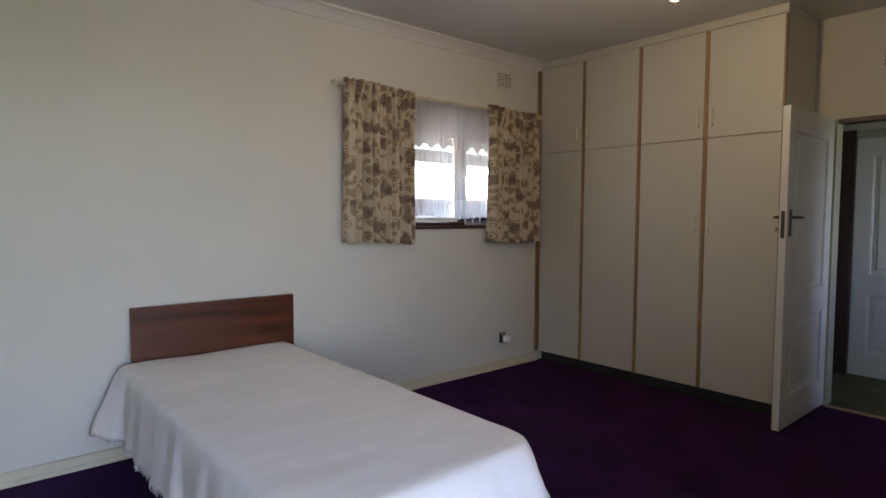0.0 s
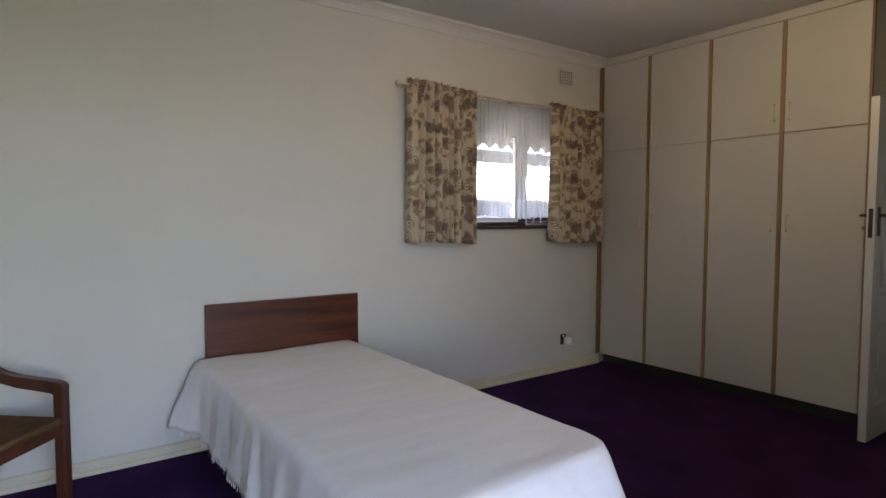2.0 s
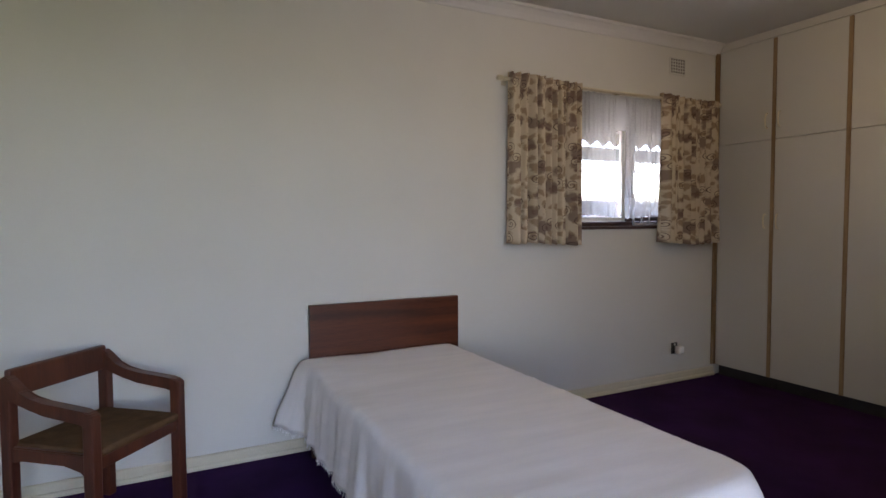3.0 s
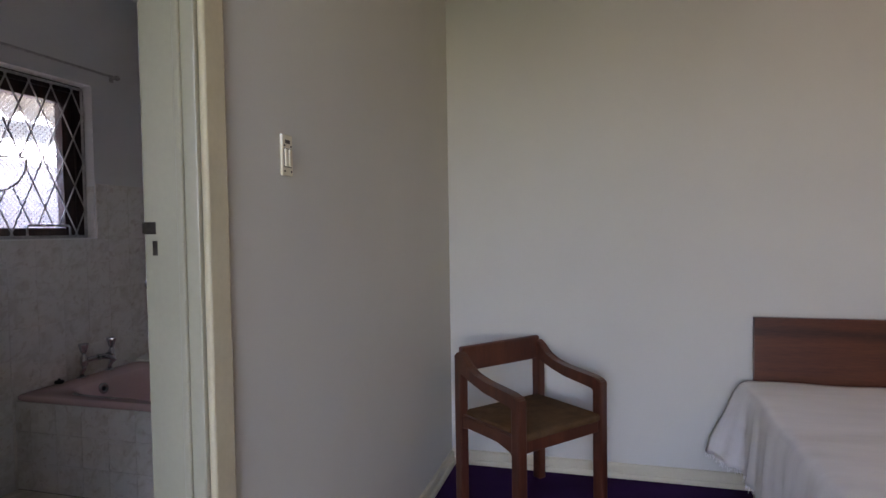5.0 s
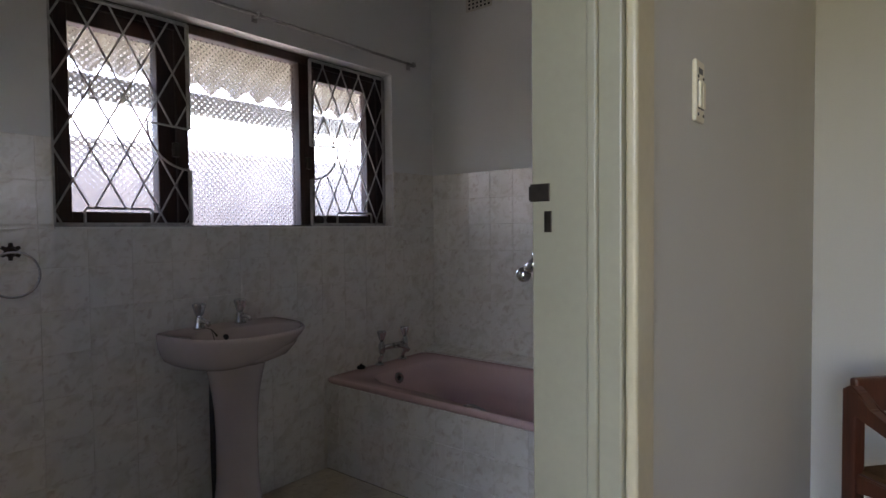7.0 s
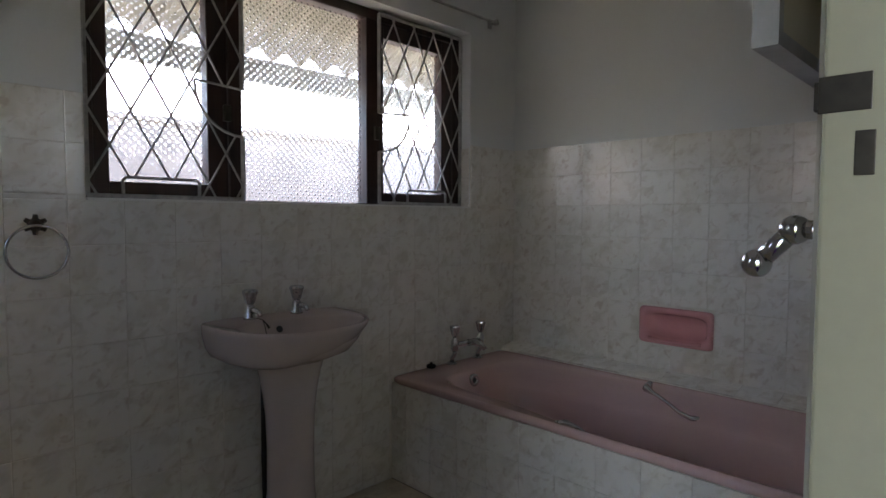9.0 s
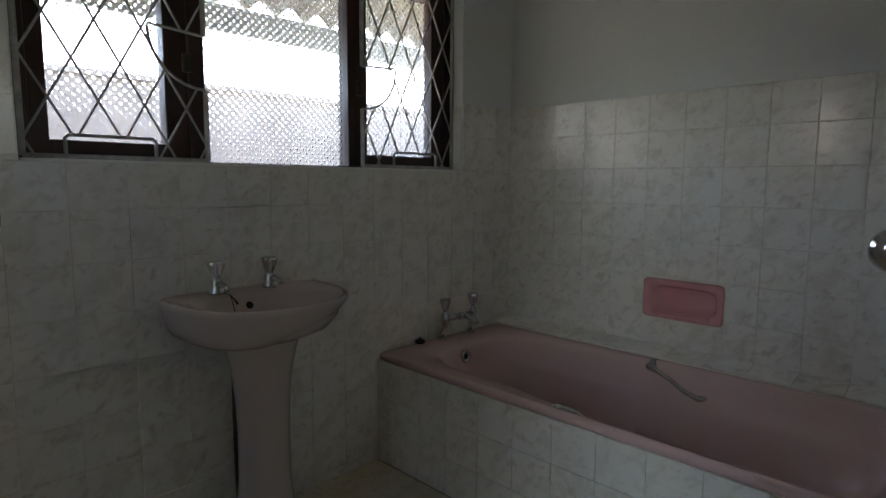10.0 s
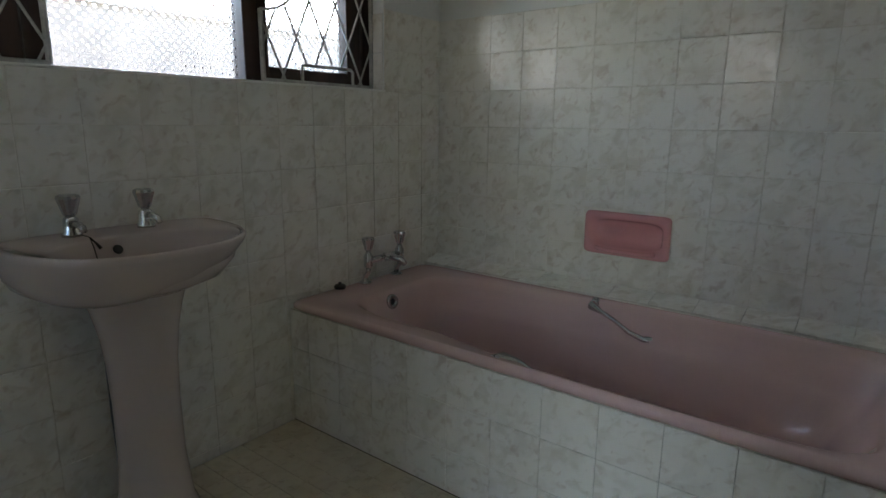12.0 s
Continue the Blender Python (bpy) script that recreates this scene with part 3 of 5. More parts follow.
def socket():
    t = empty("wall_socket", pose(4.50, 0, 0.275))
    tagged(t, "white wall socket in a dark surround, holding a plug", "socket")
    part("face_plate", box(-0.048, 0.018, -0.008, 0, -0.045, 0.045, 0.003), M_BLACK, t, "dark face plate")
    part("plug", box(-0.022, 0.050, -0.055, -0.009, -0.045, 0.020, 0.014, seg=3), M_WHITEPLASTIC, t, smooth=True)
    part("rocker", box(-0.025, -0.008, -0.013, -0.008, 0.022, 0.038, 0.002), M_WHITEPLASTIC, t)


socket()


def light_switch():
    t = empty("light_switch", pose(0, -1.690, 1.48))
    tagged(t, "aged cream light switch plate beside the doorway", "light switch")
    part("face_plate", box(0, 0.008, -0.026, 0.026, -0.054, 0.054, 0.003), M_CREAMPLASTIC, t)
    part("slot", box(0.007, 0.0088, -0.012, 0.012, 0.030, 0.040, 0.0005), M_BRONZE, t, "dark slot above the rockers")
    for y in (-0.010, 0.010):
        part("recess", box(0.007, 0.0086, y - 0.0085, y + 0.0085, -0.032, 0.018, 0.0005), M_BRONZE, t)
        part("rocker", box(0.008, 0.013, y - 0.007, y + 0.007, -0.030, 0.016, 0.002), M_CREAMPLASTIC, t)
    for y, z in ((-0.016, 0.024), (0.016, 0.024), (-0.016, -0.042), (0.016, -0.042)):
        part("screw", lathe([(0, 0.0095), (0.003, 0.0095), (0.003, 0.007)], 8, None, Matrix.Translation((0, y, z)) @ Matrix.Rotation(1.57, 4, "Y")), M_BRONZE, t)


light_switch()


def ceiling_lamp():
    t = empty("ceiling_lamp", pose(3.60, -2.02, CEIL))
    tagged(t, "plain lit ceiling bulb on a short white holder", "lamp")
    part("ceiling_rose", lathe([(0, 0), (0.05, 0), (0.05, -0.012), (0.035, -0.03), (0.012, -0.034), (0, -0.034)], 24), M_WHITEPLASTIC, t, smooth=True)
    part("holder", lathe([(0, -0.03), (0.010, -0.03), (0.010, -0.10), (0.02, -0.11), (0.022, -0.17), (0.017, -0.185), (0, -0.185)], 20), M_WHITEPLASTIC, t, smooth=True)
    m = bpy.data.materials.new("lit_bulb")
    m.use_nodes = True
    b = m.node_tree.nodes["Principled BSDF"]
    b.inputs["Emission Color"].default_value, b.inputs["Emission Strength"].default_value = (1.0, 0.82, 0.45, 1), 2.0
    ob = part("bulb", lathe([(0.014, -0.185), (0.02, -0.20), (0.032, -0.235), (0.034, -0.26), (0.028, -0.285), (0.014, -0.302), (0, -0.306)], 20), m, t, "glowing glass bulb", smooth=True)
    ob.visible_shadow = False
    lamp = new("bulb_light", bpy.data.lights.new("bulb_light", "POINT"))
    lamp.data.energy, lamp.data.color, lamp.data.shadow_soft_size = LAMP_POWER, (1.0, 0.80, 0.42), 0.03
    lamp.parent, lamp.location = t, (0, 0, -0.25)


LAMP_POWER = 0.55
ceiling_lamp()


def wardrobe():
    X, S = 4.95, [-0.004, -0.498, -1.03, -1.56, -2.085]
    t = empty("fitted_wardrobe", pose(X, 0, 0))
    tagged(t, "white laminate fitted wardrobe with timber edge strips", "wardrobe")
    part("body", box(0.02, 0.56, S[-1], -0.004, 0.09, 2.70, 0.002), M_LAMINATE, t)
    part("plinth", box(0.05, 0.56, S[-1] + 0.01, -0.03, 0, 0.09), M_PLINTH, t, "dark recessed plinth")
    part("top_panel", box(0.004, 0.56, S[-1], -0.004, 2.70, CEIL - 0.002, 0.002), M_LAMINATE, t)
    for i, s in enumerate(S):
        a = -0.004 if i == 0 else s + 0.014
        part("edge_strip", box(-0.004, 0.019, s - 0.014 if i < 4 else s, a if i else s, 0.092, 2.69, 0.003) if i else box(-0.030, 0.019, -0.016, -0.004, 0.092, 2.69, 0.002), M_STRIP, t, "brown timber strip")
    for i in range(4):
        y1, y0 = S[i] - 0.016 - (0.012 if i == 0 else 0), S[i + 1] + 0.016
        hy = y0 + 0.035 if i in (0, 2) else y1 - 0.035
        for z0, z1, h in ((0.094, 1.925, 1.25), (1.931, 2.69, 2.02)):
            d = part("door", box(0.0, 0.018, y0, y1, z0, z1, 0.002), M_LAMINATE, t)
            pts = [(0, hy, h), (-0.018, hy, h + 0.006), (-0.026, hy, h + 0.03), (-0.028, hy, h + 0.055), (-0.026, hy, h + 0.08), (-0.018, hy, h + 0.104), (0, hy, h + 0.11)]
            part("handle", tube(pts, 0.006, 8), M_CREAMPLASTIC, d, "cream bow handle", smooth=True)


wardrobe()


def panel_door(name, label, w, h, th, at, panels, material, lever):
    """A painted door with sunk, moulded panels on both faces; it runs from x = 0 (hinge) to w."""
    t = empty(name, at)
    tagged(t, label, kind="structure")
    bm = slab([0, w], [0, h], [p for p in panels], th, lambda u, v, k: (u, k - th / 2, v))
    bmesh.ops.bevel(bm, geom=[e for e in bm.edges if e.is_manifold and e.calc_face_angle(0) > 1.2], offset=0.003, segments=2, affect="EDGES")
    part("door_leaf", bm, material, t)
    for a, b, c, d in panels:
        bm = box(a - 0.002, b + 0.002, -th / 2 + 0.012, th / 2 - 0.012, c - 0.002, d + 0.002)
        box(a + 0.045, b - 0.045, -th / 2 + 0.003, th / 2 - 0.003, c + 0.045, d - 0.045, 0.009, bm, 1)
        part("door_panel", bm, material, t)
        for sy in (-1, 1):
            y = sy * (th / 2 - 0.010)
            part("moulding", tube([(a + 0.006, y, c + 0.006), (b - 0.006, y, c + 0.006), (b - 0.006, y, d - 0.006), (a + 0.006, y, d - 0.006)], 0.009, 6, closed=True), material, t)
    if lever:
        x = w - 0.055
        part("lock_edge", box(w - 0.001, w + 0.002, -0.011, 0.011, lever - 0.13, lever + 0.04), M_BRONZE, t, "dark metal lock edge")
        for sy in (-1, 1):
            y0 = sy * th / 2
            p = part("handle_plate", box(x - 0.02, x + 0.02, min(y0, y0 + sy * 0.006), max(y0, y0 + sy * 0.006), lever - 0.12, lever + 0.05, 0.003), M_BRONZE, t, "dark bronze handle plate")
            hd = tube([(x, y0 + sy * 0.004, lever), (x, y0 + sy * 0.045, lever), (x - 0.02, y0 + sy * 0.055, lever), (x - 0.055, y0 + sy * 0.05, lever + 0.003), (x - 0.085, y0 + sy * 0.048, lever - 0.003)], [0.010, 0.009, 0.009, 0.008, 0.007], 10)
            part("lever", hd, M_BRONZE, p, smooth=True)
            if sy < 0:
                k = tube([(x, y0 - 0.003, lever - 0.075), (x, y0 - 0.03, lever - 0.075)], 0.004, 8)
                tube([(x + 0.012 * math.cos(q * 0.7), y0 - 0.034, lever - 0.075 + 0.012 * math.sin(q * 0.7)) for q in range(9)], 0.0025, 6, k, True)
                part("key", k, M_CHROME, p, smooth=True)
    return t


panel_door("door_1", "white painted panelled bedroom door standing open", 0.845, 2.03, 0.042, pose(EAST, -2.192, 0.014, 0, 0, 180),
           [(0.12, 0.725, 0.20, 0.70), (0.12, 0.725, 0.87, 1.88)], M_DOORPAINT, 1.345)


def door_frame(name, label, x0, x1, y0, y1, h, material, arch):
    """Linings, head and architraves of a doorway in a wall along y; the opening goes from y0 to y1."""
    t = empty(name, pose(0, 0, 0))
    tagged(t, label, kind="structure")
    th = 0.03
    for a, b in ((y1, y1 + th), (y0 - th, y0)):
        part("jamb", box(x0, x1, a, b, 0, h + th, 0.003), material, t)
    part("head", box(x0, x1, y0, y1, h, h + th, 0.003), material, t)
    mid = x1 - 0.047
    for a, b in ((y1 - 0.010, y1 + 0.001), (y0 - 0.001, y0 + 0.010)):
        part("door_stop", box(mid, mid + 0.016, a, b, 0, h, 0.004, seg=3), material, t)
    part("door_stop", box(mid, mid + 0.016, y0 + 0.012, y1 - 0.012, h - 0.011, h + 0.001, 0.004), material, t)
    for a, b in ((y1 + 0.008, y1 + 0.078), (y0 - 0.078, y0 - 0.008)):
        part("architrave", box(x1 + 0.0005, x1 + 0.018, a, b, 0, h + 0.078, 0.006, seg=3), arch, t)
    part("architrave", box(x1 + 0.0005, x1 + 0.017, y0 - 0.007, y1 + 0.007, h + 0.009, h + 0.077, 0.006, seg=3), arch, t)
    return t


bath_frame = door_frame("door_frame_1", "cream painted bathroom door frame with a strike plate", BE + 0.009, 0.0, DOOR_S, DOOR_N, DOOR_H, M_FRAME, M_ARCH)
bm = box(-0.139, -0.107, DOOR_N - 0.0015, DOOR_N + 0.001, 1.279, 1.305, 0.0005)
box(-0.142, -0.138, DOOR_N - 0.001, DOOR_N + 0.012, 1.281, 1.302, 0.001, bm)
part("strike_plate", bm, M_BRONZE, bath_frame, "dark metal strike plate")
part("strike_plate", box(-0.116, -0.104, DOOR_N - 0.0015, DOOR_N + 0.001, 1.234, 1.265, 0.0005), M_BRONZE, bath_frame, "dark metal keeper")

f2 = empty("door_frame_2", pose(0, 0, 0))
tagged(f2, "brown-edged frame of the bedroom doorway", kind="structure")
part("head", box(EAST - 0.004, EAST + 0.124, -3.03, -2.232, 2.018, 2.048, 0.002), M_DARKWOOD, f2)
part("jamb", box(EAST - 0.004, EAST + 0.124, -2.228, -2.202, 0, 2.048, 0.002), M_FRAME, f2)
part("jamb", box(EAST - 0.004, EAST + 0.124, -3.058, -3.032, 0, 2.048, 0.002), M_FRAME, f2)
part("threshold", box(EAST - 0.03, EAST + 0.01, -3.03, -2.23, 0.0, 0.012, 0.004), M_STRIP, f2, "timber threshold strip")

f3 = empty("door_frame_3", pose(0, 0, 0))
tagged(f3, "dark brown wooden frame of a passage door, one jamb widened to hold its shadow", kind="structure")
# dark timber jamb, made wider so its colour also covers the reveal's shadow
part("jamb", box(6.63, 6.70, -2.06, -1.91, 0.004, 2.10, 0.004), M_DARKWOOD, f3)
part("jamb", box(6.63, 6.70, -2.985, -2.89, 0.004, 2.10, 0.004), M_DARKWOOD, f3)
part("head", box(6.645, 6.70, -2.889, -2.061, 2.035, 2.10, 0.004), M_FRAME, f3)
panel_door("door_2", "closed white panelled door in a dark frame", 0.82, 2.02, 0.04, pose(6.675, -2.065, 0.008, 0, 0, -90),
           [(0.12, 0.70, 0.20, 0.70), (0.12, 0.70, 0.87, 1.88)], M_DOORPAINT, 0)


def bedspread_fabric():
    m = mat("white_bedspread", (0.88, 0.845, 0.815), 0.9, var=0.05, scale=3, fine=60, bump=0.25, dist=0.002, spec=0.15, stretch=(1, 6, 1))
    return m


M_SPREAD = bedspread_fabric()
BX0, BX1, BY0, BY1, BZ, SKEW = 1.430, 2.395, -0.075, -2.215, 0.540, 0.008


def bed():
    t = empty("single_bed", pose(BX0 - SKEW * (BY0 - BY1), BY1, 0))
    tagged(t, "single bed with a mahogany veneer headboard", "bed")
    W, L = BX1 - BX0, BY0 - BY1
    off = SKEW * L

    def leaning(bm):
        """The bed stands a little askew to the wall."""
        for v in bm.verts:
            v.co.x += SKEW * v.co.y
        return bm

    part("headboard", box(off + 0.062, off + W + 0.057, L + 0.016, L + 0.05, 0.20, 0.843, 0.004), M_HEAD, t, "reddish mahogany veneer headboard")
    part("base", leaning(box(0.03, W - 0.03, 0.05, L, 0.17, 0.32, 0.01)), M_HEAD, t)
    part("mattress", leaning(box(0.015, W - 0.015, 0.02, L - 0.005, 0.325, BZ - 0.02, 0.05, seg=4)), M_WHITEPLASTIC, t, "white mattress", smooth=True)
    for x in (0.06, W - 0.06):
        for y in (0.10, L - 0.06):
            part("leg", lathe([(0, 0), (0.018, 0), (0.028, 0.17), (0, 0.17)], 12, None, Matrix.Translation((x + SKEW * y, y, 0))), M_CHAIR, t, smooth=True)


bed()


def bedspread():
    """A thin cover laid over the mattress: flat on top, hanging in loose folds on both sides and round the foot."""
    rnd = random.Random(4)
    r = 0.15
    path = []
    n_side, n_arc, n_foot = 70, 22, 28
    for i in range(n_side):
        path.append((BX0, BY0 + (BY1 + r - BY0) * i / n_side, -1, 0))
    for i in range(n_arc):
        a = math.pi + (math.pi / 2) * i / n_arc
        path.append((BX0 + r + r * math.cos(a), BY1 + r + r * math.sin(a), math.cos(a), math.sin(a)))
    for i in range(n_foot):
        path.append((BX0 + r + (BX1 - BX0 - 2 * r) * i / n_foot, BY1, 0, -1))
    for i in range(n_arc):
        a = 1.5 * math.pi + (math.pi / 2) * i / n_arc
        path.append((BX1 - r + r * math.cos(a), BY1 + r + r * math.sin(a), math.cos(a), math.sin(a)))
    for i in range(n_side + 1):
        path.append((BX1, BY1 + r + (BY0 - BY1 - r) * i / n_side, 1, 0))
    cx = (BX0 + BX1) / 2
    bm = bmesh.new()
    rows_in, rows_out = 30, 16
    cols, hem = [], []
    s, prev = 0.0, path[0]
    for x, y, nx, ny in path:
        s += math.hypot(x - prev[0], y - prev[1])
        prev = (x, y)
        col = []
        ax, ay = cx, max(min(y, BY0), BY1 + 0.45)
        for k in range(rows_in):
            q = k / rows_in
            px, py = ax + (x - ax) * q, ay + (y - ay) * q
            d = (1 - q) * math.hypot(x - ax, y - ay)
            z = BZ - 0.012 * math.exp(-d / 0.014)
            z += 0.0045 * noise.noise(Vector((px * 1.6, py * 11, 0.3))) + 0.0025 * noise.noise(Vector((px * 5, py * 26, 2.3))) + 0.005 * noise.noise(Vector((px * 3, py * 3, 4)))
            col.append(bm.verts.new((px, py, z)))
        ph = s * 24 + 2.2 * noise.noise(Vector((s * 2.2, 0, 7)))
        drop = 0.33 + 0.02 * noise.noise(Vector((s * 2.0, 3, 1)))
        near_foot = max(0.0, 1 - abs(y - BY1) / 0.35)
        near_head = max(0.0, 1 - abs(y - BY0) / 0.28)
        for k in range(rows_out):
            q = k / (rows_out - 1)
            out = 0.010 * math.sin(min(1, q * 6) * 1.57) + q * (0.030 + (0.105 if nx < 0 else 0.08) * near_head + 0.125 * near_foot + 0.02 * noise.noise(Vector((s * 2.5, 1, 2))))
            out += q ** 0.7 * (0.010 * math.sin(ph) + 0.007 * math.sin(ph * 2.3 + 1.0) + 0.014 * noise.noise(Vector((s * 9, q * 2, 0)))) + 0.010 * q * noise.noise(Vector((s * 14 + q * 9, q * 7, 5)))
            z = BZ - 0.012 - drop * q
            if k == rows_out - 1:
                z += 0.007 * math.sin(s * 140)
            col.append(bm.verts.new((x + nx * out, y + ny * out, z)))
        for v in col:
            v.co.x += SKEW * (v.co.y - BY0)
        cols.append(col)
        hem.append(col[-1].co.copy())
    for a, b in zip(cols, cols[1:]):
        for k in range(len(a) - 1):
            bm.faces.new((a[k], a[k + 1], b[k + 1], b[k]))
    bmesh.ops.remove_doubles(bm, verts=bm.verts, dist=0.0005)
    ob = part("bedspread", bm, M_SPREAD, smooth=True)
    mod = ob.modifiers.new("thickness", "SOLIDIFY")
    mod.thickness, mod.offset = 0.004, 1
    tagged(ob, "plain off-white cotton bedspread draped over the bed", "bedspread")
    fr = bmesh.new()
    for a, b in zip(hem, hem[1:]):
        for k in range(5):
            p = a.lerp(b, k / 5)
            d = Vector((rnd.uniform(-0.006, 0.006), rnd.uniform(-0.006, 0.006), -rnd.uniform(0.012, 0.028)))
            tube([p, p + d * 0.5, p + d + Vector((rnd.uniform(-0.003, 0.003), 0, 0))], 0.0011, 4, fr)
    part("fringe", fr, M_SPREAD, ob, "short knotted cotton fringe")


bedspread()


def armchair():
    """A low-backed wooden armchair: plank back rail, scooped arms running down to square front legs, woven seat."""
    W, D = 0.53, 0.45
    yaw = math.degrees(math.atan2(0.40, 0.345))
    t = empty("armchair", pose(0.135, -0.465, 0.0, 0, 0, yaw))
    tagged(t, "dark-stained wooden armchair with a woven brown seat", "chair")
    hw = 0.022

    def plank(points, th, x):
        """A side-frame piece cut from a plank: an outline in (y, z), th thick about x."""
        bm = bmesh.new()
        a = [bm.verts.new((x - th / 2, -p, q)) for p, q in points]
        b = [bm.verts.new((x + th / 2, -p, q)) for p, q in points]
        n = len(points)
        bm.faces.new(a)
        bm.faces.new(b[::-1])
        for i in range(n):
            bm.faces.new((a[i], a[(i + 1) % n], b[(i + 1) % n], b[i]))
        bmesh.ops.bevel(bm, geom=bm.edges[:], offset=0.005, segments=2, affect="EDGES")
        return bm

    for x in (hw, W - hw):
        part("back_leg", box(x - 0.022, x + 0.022, -0.05, 0.0, 0.0, 0.70, 0.007), M_CHAIR, t)
        part("front_leg", box(x - 0.023, x + 0.023, -D, -D + 0.05, 0.0, 0.585, 0.007), M_CHAIR, t)
        top = [(0.03, 0.715), (0.055, 0.70), (0.10, 0.650), (0.15, 0.628), (0.22, 0.618), (0.40, 0.600), (0.435, 0.594), (0.452, 0.575), (0.450, 0.545)]
        low = [(0.405, 0.535), (0.385, 0.553), (0.22, 0.568), (0.14, 0.585), (0.10, 0.602), (0.06, 0.622), (0.04, 0.612), (0.01, 0.612), (0.008, 0.70)]
        part("arm", plank(top + low, 0.046, x), M_CHAIR, t, smooth=False)
        part("side_rail", plank([(0.03, 0.425), (0.42, 0.425), (0.42, 0.315), (0.405, 0.340), (0.38, 0.360), (0.30, 0.374), (0.10, 0.378), (0.06, 0.365), (0.03, 0.355)], 0.026, x), M_CHAIR, t)
    part("back_rail", box(0.02, W - 0.02, -0.036, -0.006, 0.618, 0.735, 0.010, seg=3), M_CHAIR, t)
    part("front_rail", box(0.046, W - 0.046, -D + 0.012, -D + 0.04, 0.355, 0.425, 0.005), M_CHAIR, t)
    part("rear_rail", box(0.046, W - 0.046, -0.04, -0.012, 0.36, 0.425, 0.005), M_CHAIR, t)
    part("seat", box(0.030, W - 0.030, -D + 0.005, -0.02, 0.405, 0.438, 0.012, seg=3), M_CHAIRSEAT, t, "woven brown seat", smooth=True)


armchair()


# ---------------------------------------------------------------- bathroom
def tile_material(name, base, vein, fleck, relief):
    """Glazed wall tile with soft marbled veins, small warm flecks and an embossed surface, different on every tile."""
    m = bpy.data.materials.new(name)
    m.use_nodes = True
    n, l = m.node_tree.nodes, m.node_tree.links
    b = n["Principled BSDF"]
    b.inputs["Roughness"].default_value, b.inputs["Coat Weight"].default_value, b.inputs["Coat Roughness"].default_value = 0.5, 1.0, 0.03
    b.inputs["Coat IOR"].default_value = 1.7
    b.inputs["Specular IOR Level"].default_value = 0.25
    co, info = n.new("ShaderNodeTexCoord"), n.new("ShaderNodeObjectInfo")
    off = n.new("ShaderNodeVectorMath")
    off.operation = "MULTIPLY_ADD"
    off.inputs[0].default_value = (37.0, 91.0, 53.0)
    l.new(info.outputs["Random"], off.inputs[1])
    l.new(co.outputs["Object"], off.inputs[2])

    def tex(scale, detail, dist):
        t = n.new("ShaderNodeTexNoise")
        t.inputs["Scale"].default_value, t.inputs["Detail"].default_value, t.inputs["Distortion"].default_value = scale, detail, dist
        l.new(off.outputs[0], t.inputs["Vector"])
        return t.outputs[0]

    def band(src, lo, hi):
        r = n.new("ShaderNodeMapRange")
        r.interpolation_type = "SMOOTHSTEP"
        r.inputs["From Min"].default_value, r.inputs["From Max"].default_value = lo, hi
        l.new(src, r.inputs["Value"])
        return r.outputs[0]

    slant = n.new("ShaderNodeMapping")
    slant.vector_type = "TEXTURE"
    slant.inputs["Rotation"].default_value = (0, 0, radians(38))
    slant.inputs["Scale"].default_value = (1.12, 0.9, 1.0)
    l.new(off.outputs[0], slant.inputs["Vector"])
    v = tex(20, 2, 0.8)
    clouds = band(tex(11, 3, 0.5), 0.46, 0.70)
    strokes = band(v, 0.50, 0.72)
    flecks = band(tex(30, 2, 0.7), 0.56, 0.76)
    for link in [k for k in l if k.from_node == off and k.to_node.type == "TEX_NOISE"]:
        l.remove(link)
    for t in n:
        if t.type == "TEX_NOISE":
            l.new(slant.outputs[0], t.inputs["Vector"])
    last = None
    for mask, c, k in ((clouds, vein, 0.50), (strokes, vein, 0.55), (flecks, fleck, 0.38)):
        x = n.new("ShaderNodeMix")
        x.data_type = "RGBA"
        f = n.new("ShaderNodeMath")
        f.operation = "MULTIPLY"
        f.inputs[1].default_value = k
        l.new(mask, f.inputs[0])
        l.new(f.outputs[0], x.inputs[0])
        if last is None:
            x.inputs[6].default_value = (*base, 1)
        else:
            l.new(last, x.inputs[6])
        x.inputs[7].default_value = (*c, 1)
        last = x.outputs[2]
    l.new(last, b.inputs["Base Color"])
    bp = n.new("ShaderNodeBump")
    bp.inputs["Strength"].default_value, bp.inputs["Distance"].default_value = relief * 0.6, 0.003
    l.new(v, bp.inputs["Height"])
    wave = n.new("ShaderNodeBump")
    wave.inputs["Strength"].default_value, wave.inputs["Distance"].default_value = relief * 1.5, 0.0024
    l.new(tex(27, 1, 1.6), wave.inputs["Height"])
    l.new(bp.outputs[0], b.inputs["Normal"])
    l.new(wave.outputs[0], b.inputs["Coat Normal"])
    return m


M_TILE = tile_material("marbled_wall_tile", (0.80, 0.775, 0.715), (0.60, 0.56, 0.47), (0.44, 0.32, 0.24), 0.45)
M_FTILE = tile_material("cream_floor_mosaic", (0.66, 0.59, 0.45), (0.54, 0.47, 0.34), (0.34, 0.26, 0.17), 0.2)

TILE_MESHES = {}


